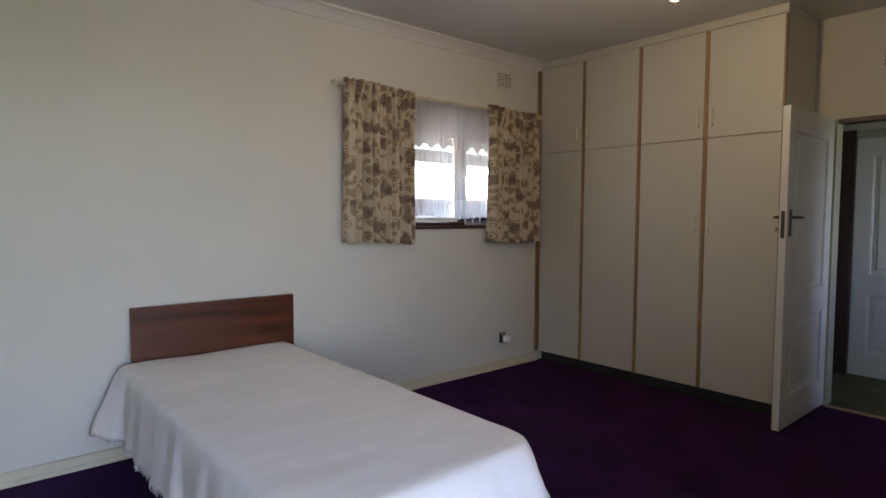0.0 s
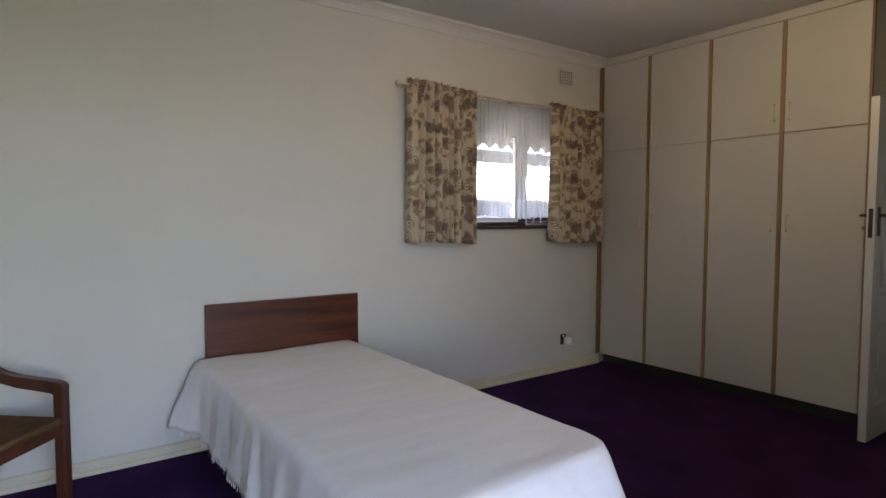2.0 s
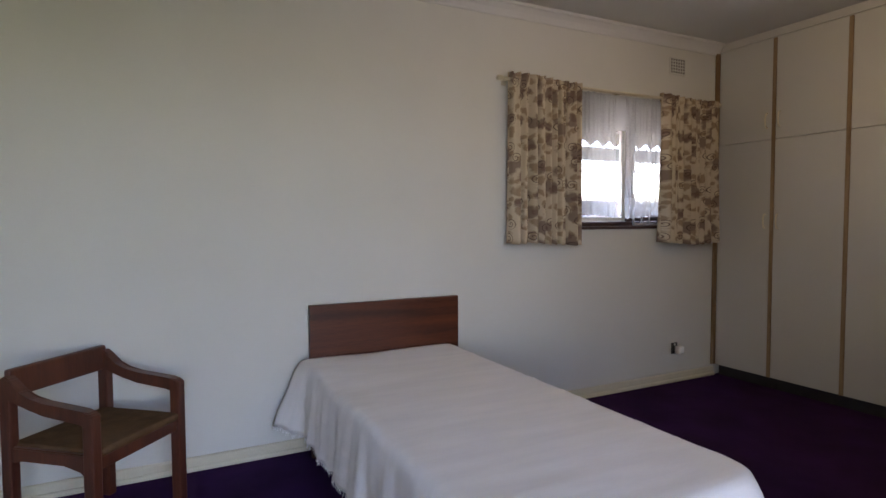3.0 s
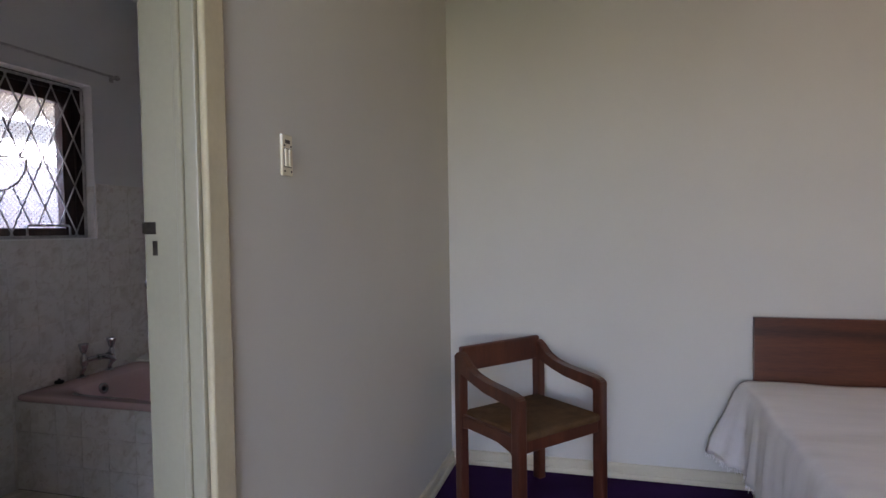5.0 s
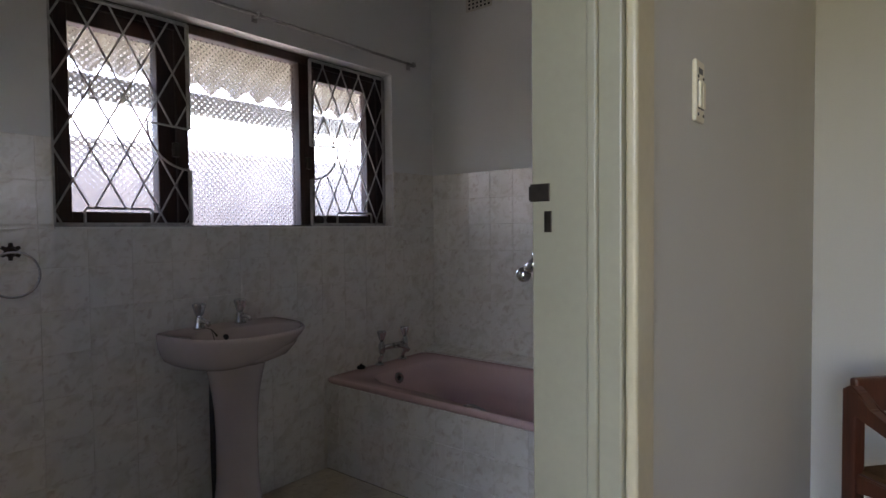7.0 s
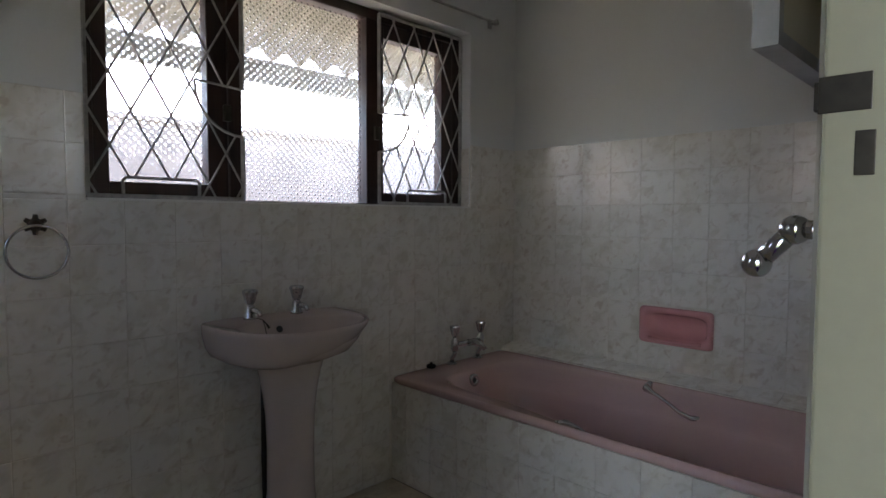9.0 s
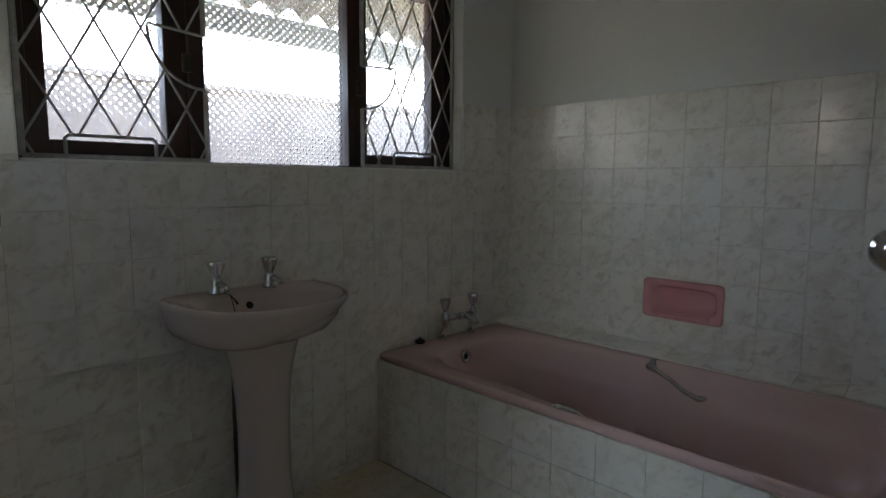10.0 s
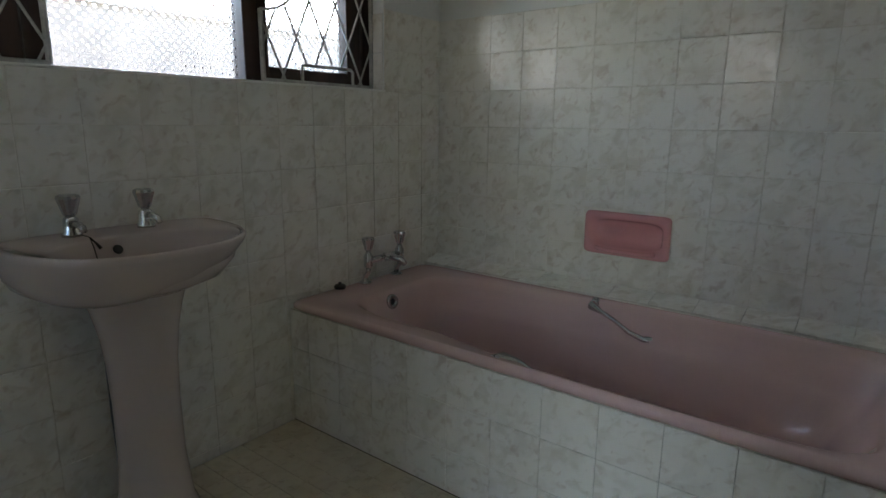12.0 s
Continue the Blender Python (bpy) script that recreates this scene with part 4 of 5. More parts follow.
def tile_mesh(w, h, th, material):
    """A tile with eased edges: local x and y across the face, z out of the wall."""
    key = (round(w, 3), round(h, 3), th, material.name)
    if key not in TILE_MESHES:
        g, e = 0.0006, 0.0016
        a, b = w / 2 - g, h / 2 - g
        vs = [(-a, -b, 0), (a, -b, 0), (a, b, 0), (-a, b, 0), (-a, -b, th - 0.0012), (a, -b, th - 0.0012), (a, b, th - 0.0012), (-a, b, th - 0.0012),
              (-a + e, -b + e, th), (a - e, -b + e, th), (a - e, b - e, th), (-a + e, b - e, th)]
        fs = [(8, 9, 10, 11)]
        for o in (0, 4):
            for i in range(4):
                j = (i + 1) % 4
                fs.append((o + i, o + j, o + 4 + j, o + 4 + i))
        me = bpy.data.meshes.new("tile")
        me.from_pydata(vs, [], fs)
        me.materials.append(material)
        TILE_MESHES[key] = me
    return TILE_MESHES[key]


def tile_field(parent, us, vs, frame_at, th, material, skip=None):
    """Lays single tiles on the grid us x vs; frame_at is the matrix of the field: x along u, y along v, z out."""
    rnd = random.Random(len(us) * 31 + len(vs))
    for u0, u1 in zip(us, us[1:]):
        for v0, v1 in zip(vs, vs[1:]):
            if u1 - u0 < 0.012 or v1 - v0 < 0.012 or (skip and skip((u0 + u1) / 2, (v0 + v1) / 2)):
                continue
            ob = new("tile", tile_mesh(u1 - u0, v1 - v0, th, material))
            ob.parent = parent
            tilt = Matrix.Rotation(rnd.uniform(-0.004, 0.004), 4, "X") @ Matrix.Rotation(rnd.uniform(-0.004, 0.004), 4, "Y")
            ob.matrix_basis = frame_at @ Matrix.Translation(((u0 + u1) / 2, (v0 + v1) / 2, 0)) @ tilt


def cuts(lo, hi, line, pitch):
    """Grid lines from lo to hi that pass through line."""
    k0 = math.ceil((lo - line) / pitch + 0.05)
    out, k = [lo], k0
    while line + k * pitch < hi - 0.008:
        out.append(line + k * pitch)
        k += 1
    return out + [hi]


def axes(x, y, o):
    x, y = Vector(x), Vector(y)
    z = x.cross(y)
    return Matrix(((x.x, y.x, z.x, o[0]), (x.y, y.y, z.y, o[1]), (x.z, y.z, z.z, o[2]), (0, 0, 0, 1)))


TH, TOP, PITCH, RIM = 0.007, 1.580, 0.1545, 0.480


def bathtub():
    t = empty("bathtub", pose(-1.13, -0.4425, 0))
    tagged(t, "pink enamel built-in bathtub with moulded arm rests", "bathtub")
    N = 120
    bm = bmesh.new()

    def loop(a, b, z, p, dx=0.0, bulge=0.0, lift=0.0):
        out = []
        for i in range(N):
            th = i / N * math.tau
            c, s = math.cos(th), math.sin(th)
            x = a * math.copysign(abs(c) ** (2 / p), c)
            q = max(0.0, min(1.0, (x + dx + 0.15) / 0.08))
            q = q * q * (3 - 2 * q)
            y = (b + bulge * q) * math.copysign(abs(s) ** (2 / p), s)
            out.append(bm.verts.new((x + dx, y, z - lift * q)))
        return out

    loops = [loop(0.922, 0.388, RIM - 0.032, 40), loop(0.926, 0.396, RIM - 0.026, 40), loop(0.926, 0.397, RIM - 0.010, 40), loop(0.921, 0.391, RIM - 0.003, 30), loop(0.910, 0.380, RIM, 20),
             loop(0.812, 0.312, RIM - 0.002, 7, 0.055, 0.056), loop(0.800, 0.300, RIM - 0.010, 6.5, 0.055, 0.060), loop(0.788, 0.288, RIM - 0.030, 6, 0.055, 0.060), loop(0.774, 0.270, RIM - 0.07, 5.6, 0.053, 0.054),
             loop(0.756, 0.250, RIM - 0.115, 5, 0.045, 0.046), loop(0.736, 0.240, RIM - 0.135, 4.4, 0.035, 0.012), loop(0.706, 0.226, 0.22, 4.2, 0.01), loop(0.66, 0.205, 0.14, 4, -0.02), loop(0.59, 0.175, 0.102, 3.6, -0.05), loop(0.48, 0.12, 0.090, 3, -0.06)]
    for a, b in zip(loops, loops[1:]):
        for i in range(N):
            j = (i + 1) % N
            bm.faces.new((a[i], a[j], b[j], b[i]))
    bm.faces.new(loops[-1])
    part("tub_shell", bm, M_PINK, t, smooth=True)
    # overflow at the tap end
    bm = lathe([(0, 0.004), (0.012, 0.004), (0.016, 0.010), (0.026, 0.012), (0.030, 0.006), (0.030, -0.004)], 20, None, Matrix.Translation((-0.728, -0.052, 0.432)) @ Matrix.Rotation(1.45, 4, "Y"))
    o = part("overflow", bm, M_CHROME, t, "chrome overflow ring", smooth=True)
    part("overflow_hole", lathe([(0, 0.0055), (0.013, 0.0055)], 16, None, Matrix.Translation((-0.728, -0.052, 0.432)) @ Matrix.Rotation(1.45, 4, "Y")), M_BLACK, o)
    # grab bars on both sides
    for sy in (1, -1):
        y = sy * 0.345
        pts = [(x - 0.052, v, w + 0.048) for x, v, w in [(0.005, y + sy * 0.02, 0.415), (0.01, y - sy * 0.025, 0.413), (0.05, y - sy * 0.045, 0.405), (0.10, y - sy * 0.048, 0.385), (0.16, y - sy * 0.047, 0.350), (0.21, y - sy * 0.040, 0.332), (0.245, y - sy * 0.02, 0.330), (0.25, y + sy * 0.01, 0.330)]]
        g = part("grab_bar", tube(pts, [0.022, 0.019, 0.009, 0.008, 0.009, 0.011, 0.019, 0.022], 10), M_CHROME, t, "chrome grab bar", smooth=True)
    return t


bathtub()


def crystal_handle(bm, x, y, z):
    """A fluted, flared tap head with a domed top."""
    rings = []
    for r, h in ((0.011, 0), (0.016, 0.005), (0.024, 0.034), (0.028, 0.046), (0.026, 0.053), (0.016, 0.057)):
        rings.append([bm.verts.new((x + r * (1.0 if k % 2 else 0.80) * math.cos(k * math.tau / 16), y + r * (1.0 if k % 2 else 0.80) * math.sin(k * math.tau / 16), z + h)) for k in range(16)])
    for a, b in zip(rings, rings[1:]):
        for k in range(16):
            bm.faces.new((a[k], a[(k + 1) % 16], b[(k + 1) % 16], b[k]))
    bm.faces.new(rings[-1])
    bm.faces.new(rings[0][::-1])


def bath_mixer():
    t = empty("bath_mixer_tap", pose(-2.012, -0.396, RIM))
    tagged(t, "old chrome bath mixer tap with faceted heads", "tap")
    for y in (-0.09, 0.10):
        bm = lathe([(0, 0), (0.026, 0), (0.026, 0.005), (0.018, 0.012), (0.012, 0.014), (0, 0.014)], 16, None, Matrix.Translation((0.0, y, 0)))
        tube([(0, y, 0.006), (0.002, y, 0.03), (0.018, y, 0.05), (0.02, y, 0.075)], 0.011, 10, bm)
        lathe([(0, 0.068), (0.015, 0.068), (0.019, 0.078), (0.019, 0.118), (0.013, 0.128), (0.009, 0.140), (0, 0.140)], 16, bm, Matrix.Translation((0.02, y, 0)))
        part("pillar", bm, M_CHROME, t, smooth=True)
        bm = bmesh.new()
        crystal_handle(bm, 0.02, y, 0.140)
        part("tap_head", bm, M_CRYSTAL, t, "faceted chrome tap head")
    bm = tube([(0.02, -0.09, 0.098), (0.02, 0.10, 0.098)], 0.014, 12)
    tube([(0.02, 0.005, 0.098), (0.06, 0.01, 0.104), (0.105, 0.015, 0.098), (0.125, 0.017, 0.080)], [0.018, 0.016, 0.014, 0.013], 12, bm)
    part("spout", bm, M_CHROME, t, smooth=True)


bath_mixer()
plug = part("bath_plug", lathe([(0, 0), (0.022, 0), (0.024, 0.010), (0.019, 0.016), (0.007, 0.018), (0.006, 0.026), (0, 0.026)], 18), M_BLACK, None, smooth=True, at=pose(-2.030, -0.610, RIM + 0.0015))
tagged(plug, "black rubber bath plug on the tub rim", "plug")


def basin():
    CX, CY = -1.985, -1.460
    t = empty("pedestal_basin", pose(CX, CY, 0))
    tagged(t, "pale pink ceramic basin on a waisted pedestal", "basin")
    N = 72
    bm = bmesh.new()

    def rim(s, z, deep=None, back=0.072, front=0.36, p=2.6, dx=0.0):
        out = []
        for i in range(N):
            th = i / N * math.tau
            c, q = math.cos(th), math.sin(th)
            w = max(0.0, min(1.0, (0.95 - q) / 1.9))
            k = s if deep is None else s + (deep - s) * w * w * (3 - 2 * w)
            y = (0.296 if q > 0 else 0.268) * k * math.copysign(abs(q) ** (2 / p), q)
            x = (front if c > 0 else back) * math.copysign(abs(c) ** (2 / (p if c > 0 else 3.2)), c)
            out.append(bm.verts.new((x * (k if c > 0 else max(k, 0.9)) + dx, y, z)))
        return out

    def bowl(a, b, z, dx):
        return [bm.verts.new((dx + a * math.cos(i / N * math.tau), 0.014 + b * math.sin(i / N * math.tau), z)) for i in range(N)]

    loops = [rim(0.30, 0.684, 0.36), rim(0.40, 0.690, 0.58), rim(0.52, 0.703, 0.77), rim(0.66, 0.724, 0.89), rim(0.80, 0.753, 0.95), rim(0.92, 0.789, 0.985), rim(0.985, 0.818, 1.0), rim(1.0, 0.832), rim(0.985, 0.838), rim(0.955, 0.836),
             bowl(0.156, 0.238, 0.834, 0.190), bowl(0.148, 0.230, 0.824, 0.190), bowl(0.136, 0.214, 0.770, 0.186), bowl(0.112, 0.178, 0.728, 0.180), bowl(0.060, 0.090, 0.699, 0.17), bowl(0.02, 0.02, 0.695, 0.17)]
    for a, b in zip(loops, loops[1:]):
        for i in range(N):
            bm.faces.new((a[i], a[(i + 1) % N], b[(i + 1) % N], b[i]))
    bm.faces.new(loops[-1])
    part("bowl", bm, M_BASIN, t, smooth=True)
    bm = bmesh.new()
    rings = []
    for z, rx, ry in ((0, 0.115, 0.118), (0.03, 0.113, 0.115), (0.08, 0.098, 0.098), (0.22, 0.086, 0.085), (0.38, 0.082, 0.084), (0.50, 0.086, 0.088), (0.58, 0.093, 0.097), (0.62, 0.099, 0.105), (0.655, 0.105, 0.113), (0.685, 0.112, 0.122), (0.710, 0.118, 0.130)):
        rings.append([bm.verts.new((0.105 + rx * math.cos(i / 48 * math.tau), ry * math.sin(i / 48 * math.tau), z)) for i in range(48)])
    for a, b in zip(rings, rings[1:]):
        for i in range(48):
            bm.faces.new((a[i], a[(i + 1) % 48], b[(i + 1) % 48], b[i]))
    part("pedestal", bm, M_BASIN, t, smooth=True)
    part("overflow_hole", lathe([(0, 0), (0.011, 0), (0.013, -0.003)], 14, None, Matrix.Translation((0.060, -0.012, 0.800)) @ Matrix.Rotation(1.1, 4, "Y")), M_BLACK, t)
    part("drain", lathe([(0, 0.002), (0.015, 0.002), (0.022, 0.005), (0.024, 0)], 16, None, Matrix.Translation((0.17, 0, 0.696))), M_CHROME, t, smooth=True)
    part("waste_pipe", tube([(-0.035, -0.03, 0.66), (-0.035, -0.03, 0.30), (-0.035, -0.025, 0.0)], 0.012, 10), M_BLACK, t, "dark waste pipe behind the pedestal", smooth=True)
    chain = tube([(0.012, -0.075, 0.840), (0.046, -0.072, 0.838), (0.058, -0.070, 0.815), (0.075, -0.068, 0.765)], 0.0014, 6)
    tube([(0.046, -0.072, 0.838), (0.056, -0.062, 0.822), (0.060, -0.054, 0.808)], [0.002, 0.003, 0.005], 6, chain)
    part("chain", chain, M_BRONZE, t)
    for y in (-0.09, 0.10):
        bm = lathe([(0, 0), (0.024, 0), (0.024, 0.008), (0.019, 0.014), (0.018, 0.040), (0.017, 0.046), (0.010, 0.054), (0, 0.054)], 16, None, Matrix.Translation((-0.012, y, 0.836)))
        tube([(-0.012, y, 0.866), (0.03, y, 0.872), (0.058, y, 0.866), (0.064, y, 0.856)], [0.012, 0.010, 0.009, 0.008], 10, bm)
        tap = part("tap", bm, M_CHROME, t, "chrome pillar tap", smooth=True)
        bm = bmesh.new()
        crystal_handle(bm, -0.012, y, 0.888)
        part("tap_head", bm, M_CRYSTAL, tap)


basin()


def soap_dish():
    t = empty("soap_dish", pose(-1.300, BN, 0.626))
    tagged(t, "deep pink recessed ceramic soap dish in the tiles", "soap dish")
    W, H = 0.338, 0.172
    bm = bmesh.new()

    def loop(m, y, r):
        out = []
        for i in range(48):
            a = i / 48 * math.tau
            c, s = math.cos(a), math.sin(a)
            p = 2 / r
            out.append(bm.verts.new((W / 2 + (W / 2 - m) * math.copysign(abs(c) ** p, c), y, H / 2 + (H / 2 - m) * math.copysign(abs(s) ** p, s))))
        return out

    loops = [loop(0.0, -0.004, 14), loop(0.002, -0.016, 12), loop(0.010, -0.021, 10), loop(0.020, -0.019, 7), loop(0.027, -0.012, 5), loop(0.033, 0.006, 4.5), loop(0.042, 0.036, 4), loop(0.056, 0.050, 3.5), loop(0.072, 0.053, 3)]
    for a, b in zip(loops, loops[1:]):
        for i in range(48):
            bm.faces.new((a[i], a[(i + 1) % 48], b[(i + 1) % 48], b[i]))
    bm.faces.new(loops[-1])
    part("dish", bm, M_SOAP, t, smooth=True)
    part("lip", tube([(0.05, -0.020, 0.026), (0.10, -0.026, 0.020), (W - 0.10, -0.026, 0.020), (W - 0.05, -0.020, 0.026)], 0.008, 8), M_SOAP, t, smooth=True)


M_SOAP = mat("deep_pink_ceramic", (0.70, 0.33, 0.34), 0.12, var=0.06, bump=0, coat=0.4)
soap_dish()


def towel_ring():
    t = empty("towel_ring", pose(BW + TH, -2.178, 1.18))
    tagged(t, "chrome towel ring on a star-shaped rose", "towel ring")
    bm = bmesh.new()
    for k in range(6):
        a = k * math.tau / 6 + 0.5
        tube([(0.008, 0, 0), (0.008, 0.03 * math.cos(a), 0.03 * math.sin(a))], [0.011, 0.006], 8, bm)
    lathe([(0, 0), (0.018, 0), (0.02, 0.010), (0.012, 0.022), (0, 0.026)], 12, bm, Matrix.Rotation(1.5708, 4, "Y"))
    part("rose", bm, M_BRONZE, t)
    part("ring", tube([(0.030, 0.076 * math.sin(k / 40 * math.tau), -0.078 + 0.076 * math.cos(k / 40 * math.tau)) for k in range(40)], 0.0042, 8, closed=True), M_CHROME, t, smooth=True)


towel_ring()


def towel_arm():
    t = empty("towel_hook", pose(BE, -1.95, 1.194))
    tagged(t, "chrome ball-ended towel hook beside the doorway", "towel hook")
    part("rose", lathe([(0, 0), (0.020, 0), (0.020, 0.004), (0.012, 0.009), (0, 0.009)], 16, None, Matrix.Rotation(-1.5708, 4, "Y")), M_CHROME, t, smooth=True)
    part("stub", tube([(0, 0, 0), (-0.028, 0, 0)], 0.0085, 12), M_CHROME, t, smooth=True)
    part("hook_arm", tube([(-0.026, 0, 0), (-0.056, 0, -0.031)], 0.0085, 12), M_CHROME, t, smooth=True)
    for p in ((-0.026, 0, 0), (-0.056, 0, -0.031)):
        bm = bmesh.new()
        bmesh.ops.create_uvsphere(bm, u_segments=20, v_segments=12, radius=0.0130, matrix=Matrix.Translation(p))
        part("ball", bm, M_CHROME, t, smooth=True)


towel_arm()


def mirror_cabinet():
    t = empty("mirror_cabinet", pose(BE, -1.530, 1.385))
    tagged(t, "wall cabinet with its aluminium-framed mirror door swung open", "cabinet")
    W, H, D = 0.315, 0.50, 0.072
    body = slab([0, W], [0, H], [(0.015, W - 0.015, 0.015, H - 0.015)], D - 0.004, lambda u, v, k: (-k, u, v))
    part("body", body, M_WHITEPLASTIC, t)
    part("back", box(-0.004, -0.0, 0.014, W - 0.014, 0.014, H - 0.014), M_WHITEPLASTIC, t)
    part("shelf", box(-D + 0.01, -0.004, 0.016, W - 0.016, H / 2, H / 2 + 0.006), M_WHITEPLASTIC, t)
    d = part("door_frame", slab([-W, 0], [0, H], [(-W + 0.016, -0.016, 0.016, H - 0.016)], 0.026, lambda u, v, k: (-D - k, u - 0.004, v)), M_ALU, t, "aluminium door edging")
    mir = mat("mirror_silver", (0.85, 0.86, 0.86), 0.03, 1.0, var=0.01, bump=0)
    part("mirror", box(-D - 0.022, -D - 0.013, -W + 0.012, -0.02, 0.015, H - 0.015), mir, d, "mirror glass")
    part("backing_board", box(-D - 0.012, -D - 0.004, -W + 0.012, -0.02, 0.015, H - 0.015), M_TRIM, d, "cream backing board")


mirror_cabinet()


def bath_window():
    y0, y1, z0, z1 = BWIN
    t = empty("window_2", pose(0, 0, 0))
    tagged(t, "dark wooden three-light bathroom window with obscure glass", kind="structure")
    X0, X1 = -2.215, -2.145
    f = box(X0, X1, y0, y1, z1 - 0.045, z1, 0.004)
    box(X0, X1, y0, y1, z0, z0 + 0.012, 0.002, f)
    for a, b in ((y0, y0 + 0.045), (-1.550, -1.498), (-0.907, -0.850), (y1 - 0.045, y1)):
        box(X0, X1, a, b, z0 + 0.012, z1 - 0.045, 0.004, f)
    part("window_frame", f, M_DARKWOOD, t, "dark stained timber frame")
    for a, b in ((y0 + 0.047, -1.552), (-0.848, y1 - 0.047)):
        s = box(X0 + 0.005, X1 - 0.008, a, a + 0.045, z0 + 0.014, z1 - 0.047, 0.004)
        box(X0 + 0.005, X1 - 0.008, b - 0.075, b, z0 + 0.014, z1 - 0.047, 0.004, s)
        box(X0 + 0.005, X1 - 0.008, a + 0.045, b - 0.075, z0 + 0.014, z0 + 0.065, 0.004, s)
        box(X0 + 0.005, X1 - 0.008, a + 0.045, b - 0.075, z1 - 0.115, z1 - 0.047, 0.004, s)
        sash = part("sash", s, M_DARKWOOD, t, "dark casement sash")
        pane("pane", X0 + 0.03, X0 + 0.034, a + 0.04, b - 0.07, z0 + 0.06, z1 - 0.11, M_OBSCURE, sash, "dotted obscure glass")
        part("window_catch", box(X1 - 0.008, X1 + 0.012, (b if a < -1 else a + 0.0) - 0.02, (b if a < -1 else a) + 0.02 - 0.01, 1.56, 1.62, 0.004), M_BRONZE, sash, "dark metal catch")
    pane("pane", X0 + 0.03, X0 + 0.034, -1.500, -0.904, z0 + 0.008, z1 - 0.04, M_OBSCURE, t, "dotted obscure glass")
    lattice(t, "burglar_bars", y0 + 0.02, -1.505, z0 + 0.014, z1 - 0.02, lambda a, b: Vector((-2.128, a, b)), False, -1.829, 1.438, 0.129, 0.235)
    lattice(t, "burglar_bars", -0.848, y1 - 0.010, z0 + 0.014, z1 - 0.02, lambda a, b: Vector((-2.128, a, b)), True, -0.57, 1.70, 0.128, 0.27)
    part("window_sill", box(-2.145, BW + 0.010, y0 + 0.002, y1 - 0.002, z0 - 0.002, z0 + 0.006, 0.002), M_WHITEPLASTIC, t, "white tiled sill")
    for z in (1.259, 1.412):
        ob = new("tile", tile_mesh(0.072, 0.151 if z < 1.3 else 0.152, 0.006, M_TILE))
        ob.parent = t
        ob.matrix_basis = axes((1, 0, 0), (0, 0, 1), (-2.105, y1, z + 0.076))


bath_window()


def south_window():
    """A small fixed light in the bathroom's south wall."""
    x0, x1, z0, z1 = SWIN
    t = empty("window_3", pose(0, 0, 0))
    tagged(t, "small dark wooden bathroom window with obscure glass", kind="structure")
    f = box(x0, x1, BS - 0.12, BS - 0.06, z1 - 0.045, z1, 0.004)
    box(x0, x1, BS - 0.12, BS - 0.06, z0, z0 + 0.045, 0.004, f)
    for a in (x0, x1 - 0.045):
        box(a, a + 0.045, BS - 0.12, BS - 0.06, z0 + 0.045, z1 - 0.045, 0.004, f)
    part("window_frame", f, M_DARKWOOD, t, "dark stained timber frame")
    pane("pane", x0 + 0.04, x1 - 0.04, BS - 0.092, BS - 0.088, z0 + 0.04, z1 - 0.04, M_OBSCURE, t, "obscure glass")


south_window()


def curtain_rod():
    t = empty("curtain_rod", pose(-2.02, -2.30, 2.222))
    tagged(t, "thin white bathroom curtain rod on small brackets", "curtain rod")
    part("rod", tube([(0, 0, 0), (0, 2.16, 0)], 0.007, 10), M_BARS, t, smooth=True)
    for y in (0.03, 1.085, 2.14):
        bm = box(-0.045, 0.0, y - 0.008, y + 0.008, -0.006, 0.006, 0.002)
        box(-0.045, -0.038, y - 0.014, y + 0.014, -0.022, 0.022, 0.002, bm)
        box(-0.010, 0.012, y - 0.010, y + 0.010, -0.012, 0.014, 0.003, bm)
        part("bracket", bm, M_BARS, t)


curtain_rod()

# ---------------------------------------------------------------- tiling
wt = empty("wall_tiles_west", pose(0, 0, 0))
tagged(wt, "marbled cream wall tiles under the window", kind="structure")
part("tile_bed", box(BW, BW + 0.0055, -3.0, BN - 0.0, 0.0, 1.2568), M_GROUT, wt)
part("tile_bed", box(BW, BW + 0.0055, -3.0, BWIN[0] - 0.001, 1.2568, TOP - 0.002), M_GROUT, wt)
part("tile_bed", box(BW, BW + 0.0055, BWIN[1] + 0.001, BN, 1.2568, TOP - 0.002), M_GROUT, wt)
rows = [0.0] + [TOP - PITCH * k for k in range(10, -1, -1)]
rows_low = [r for r in rows if r < 1.24] + [1.2555]
rows_up = [1.2555] + [r for r in rows if r > 1.27]
west = axes((0, 1, 0), (0, 0, 1), (BW, 0, 0))
tile_field(wt, cuts(-2.55, BN, -1.94, 0.156), rows_low, west, TH, M_TILE, lambda u, v: u > -0.82 and v < 0.40)
tile_field(wt, [c for c in cuts(-2.55, BWIN[0] - 0.002, -1.94, 0.156)], rows_up, west, TH, M_TILE)
tile_field(wt, cuts(BWIN[1] + 0.002, BN, -1.94, 0.156), rows_up, west, TH, M_TILE)

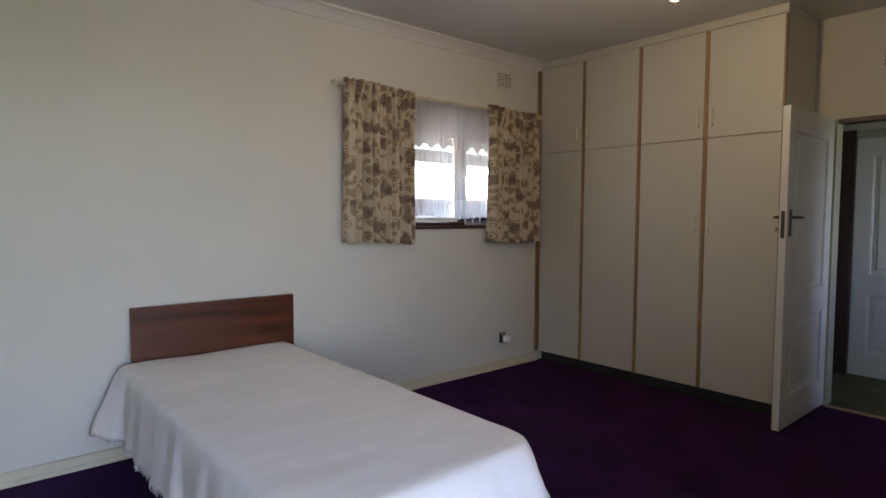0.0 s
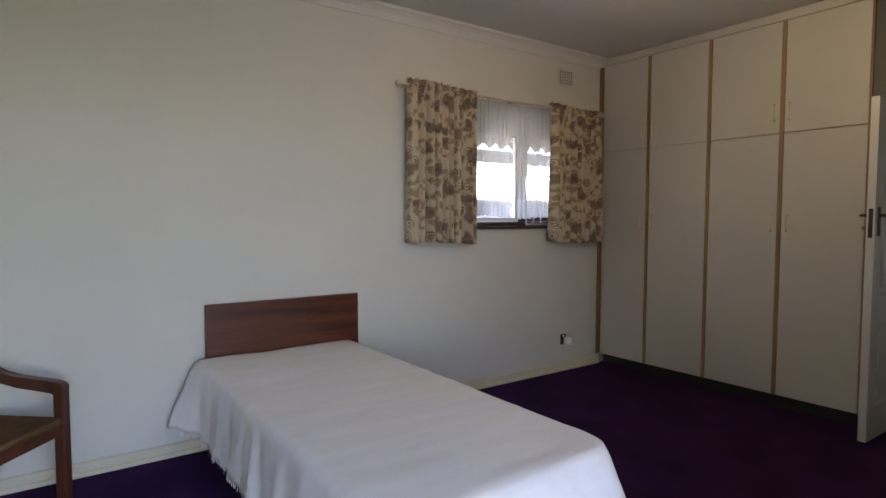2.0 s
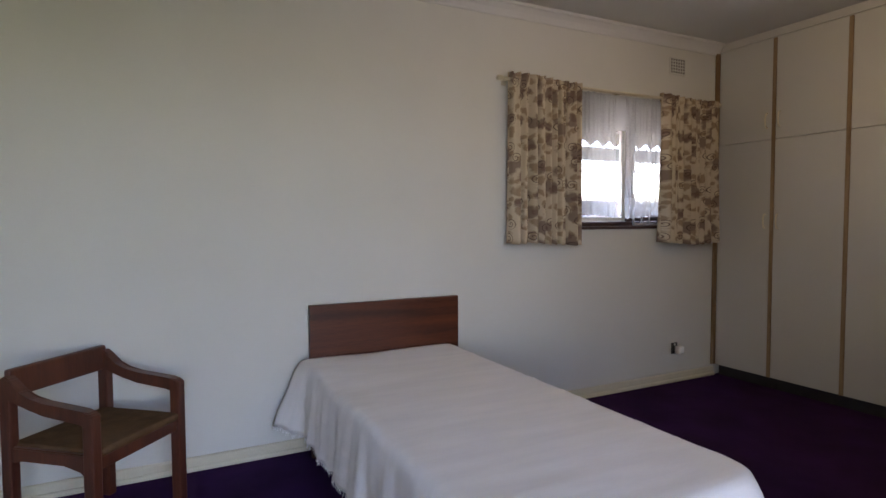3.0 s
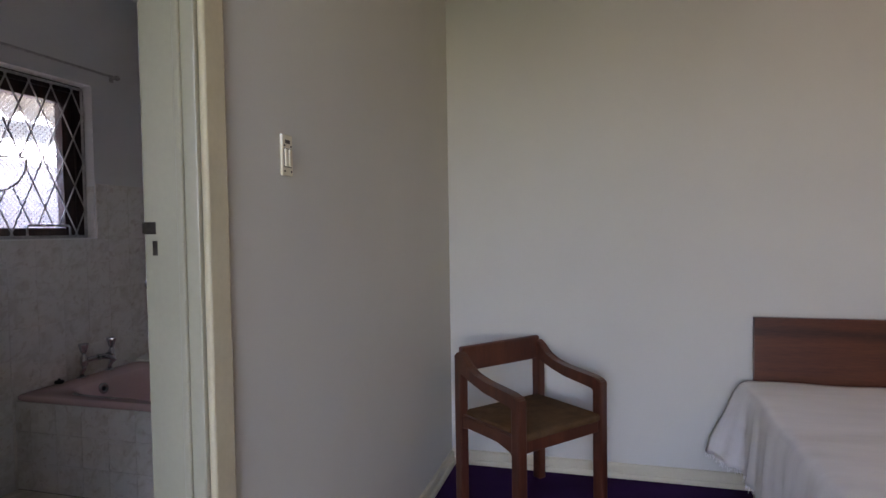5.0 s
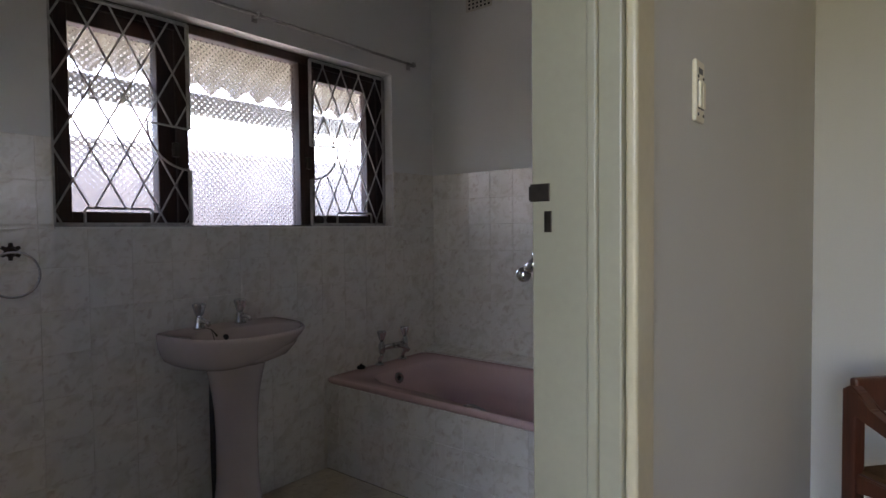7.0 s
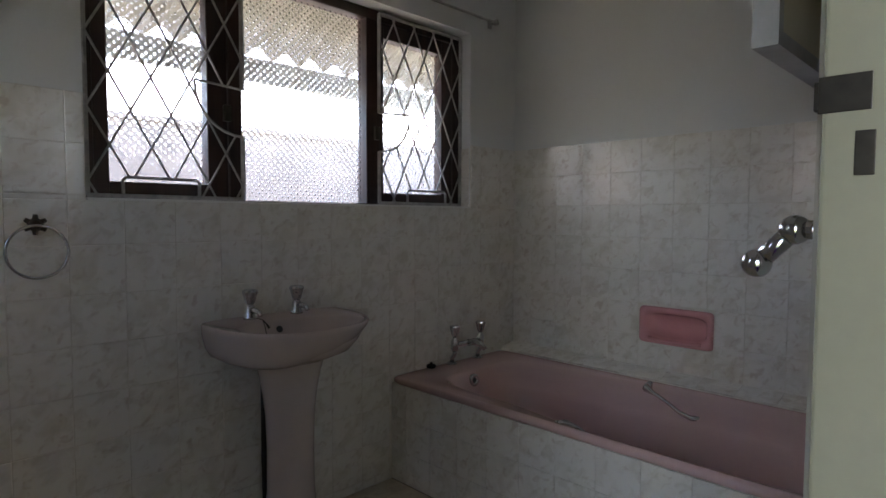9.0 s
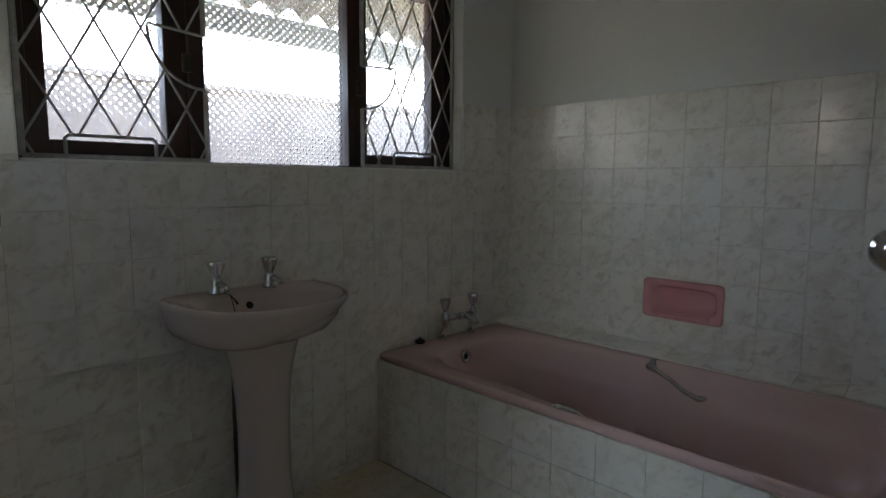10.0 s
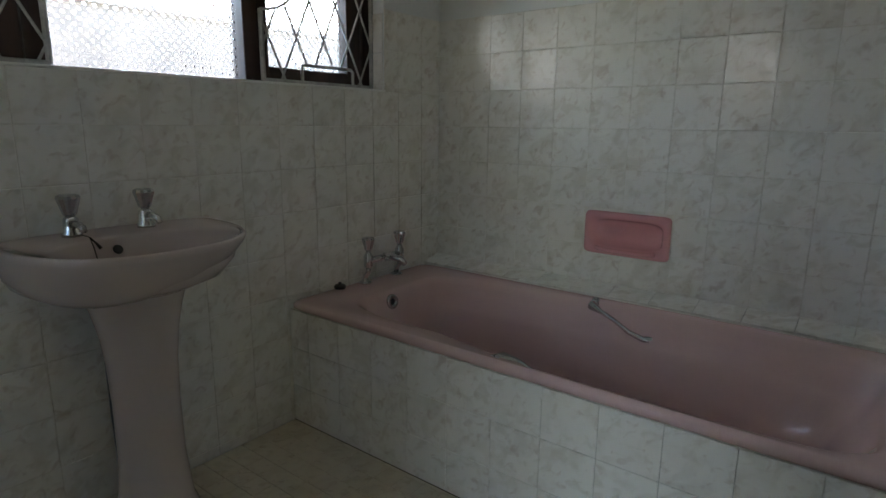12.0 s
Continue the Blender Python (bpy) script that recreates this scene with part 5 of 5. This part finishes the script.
nt = empty("wall_tiles_north", pose(0, 0, 0))
tagged(nt, "marbled cream embossed wall tiles above the bath", kind="structure")
part("tile_bed", slab([BW + TH, BE], [RIM - 0.02, TOP - 0.002], [(-1.296, -0.966, 0.634, 0.790)], 0.0055, lambda u, v, w: (u, BN - w, v)), M_GROUT, nt)
north = axes((1, 0, 0), (0, 0, 1), (0, BN, 0))
low = [TOP - PITCH * k for k in range(7, -1, -1)]
tile_field(nt, cuts(BW + TH, BE, -0.995, 0.157), low, north, TH, M_TILE, lambda u, v: -1.31 < u < -0.838 and v < low[2])
tile_field(nt, [-0.959, -0.838], low[:3], north, TH, M_TILE)
tile_field(nt, [-1.309, -1.152, -0.961], [low[0], 0.624], north, TH, M_TILE)

bp_ = empty("bath_panel", pose(0, 0, 0))
tagged(bp_, "tiled front and ledge built round the bath", kind="structure")
part("panel_core", box(BW + TH, BE, -0.830, -0.790, 0, RIM - 0.033), M_GROUT, bp_)
part("ledge_core", box(BW + TH, BE, -0.044, BN - 0.0056, 0, RIM), M_GROUT, bp_)
part("end_core", box(-0.202, BE, -0.789, -0.045, 0, RIM - 0.012), M_GROUT, bp_)
tile_field(bp_, cuts(BW + TH, BE, -1.96, 0.159), [0.0, 0.145, 0.2975, RIM - 0.0325], axes((1, 0, 0), (0, 0, 1), (0, -0.830, 0)), TH, M_TILE)
tile_field(bp_, cuts(BW + TH, BE, -0.995, 0.157), [0.0, 0.106], axes((1, 0, 0), (0, 0.972, 0.235), (0, -0.0445, RIM - 0.001)), TH, M_TILE)
tile_field(bp_, [-0.201, BE], cuts(-0.830, -0.046, -0.40, 0.155), axes((1, 0, 0), (0, 1, 0), (0, 0, RIM - 0.012)), TH, M_TILE)

ft = empty("floor_tiles", pose(0, 0, 0))
tagged(ft, "small cream floor mosaic with dark grout", kind="structure")
flat = axes((1, 0, 0), (0, 1, 0), (0, 0, -0.006))
tile_field(ft, cuts(BW + TH, -0.60, -2.0, 0.075), cuts(-1.72, -0.8375, -1.0, 0.075), flat, 0.006, M_FTILE)
bm = bmesh.new()
for u0, u1, v0, v1 in ((BW + TH, -0.602, BS, -1.722), (-0.598, BE, BS, -0.838)):
    us, vs = cuts(u0, u1, -2.0, 0.075), cuts(v0, v1, -1.0, 0.075)
    for a, b in zip(us, us[1:]):
        for c, d in zip(vs, vs[1:]):
            g = 0.0015
            q = [bm.verts.new((x, y, z)) for z in (-0.006, 0.0) for x, y in ((a + g, c + g), (b - g, c + g), (b - g, d - g), (a + g, d - g))]
            bm.faces.new(q[4:])
            for i in range(4):
                bm.faces.new((q[i], q[(i + 1) % 4], q[4 + (i + 1) % 4], q[4 + i]))
me = bpy.data.meshes.new("mosaic")
bm.to_mesh(me)
bm.free()
me.materials.append(M_FTILE)
rest = new("mosaic", me)
rest.parent = ft
tagged(rest, kind="stuff")
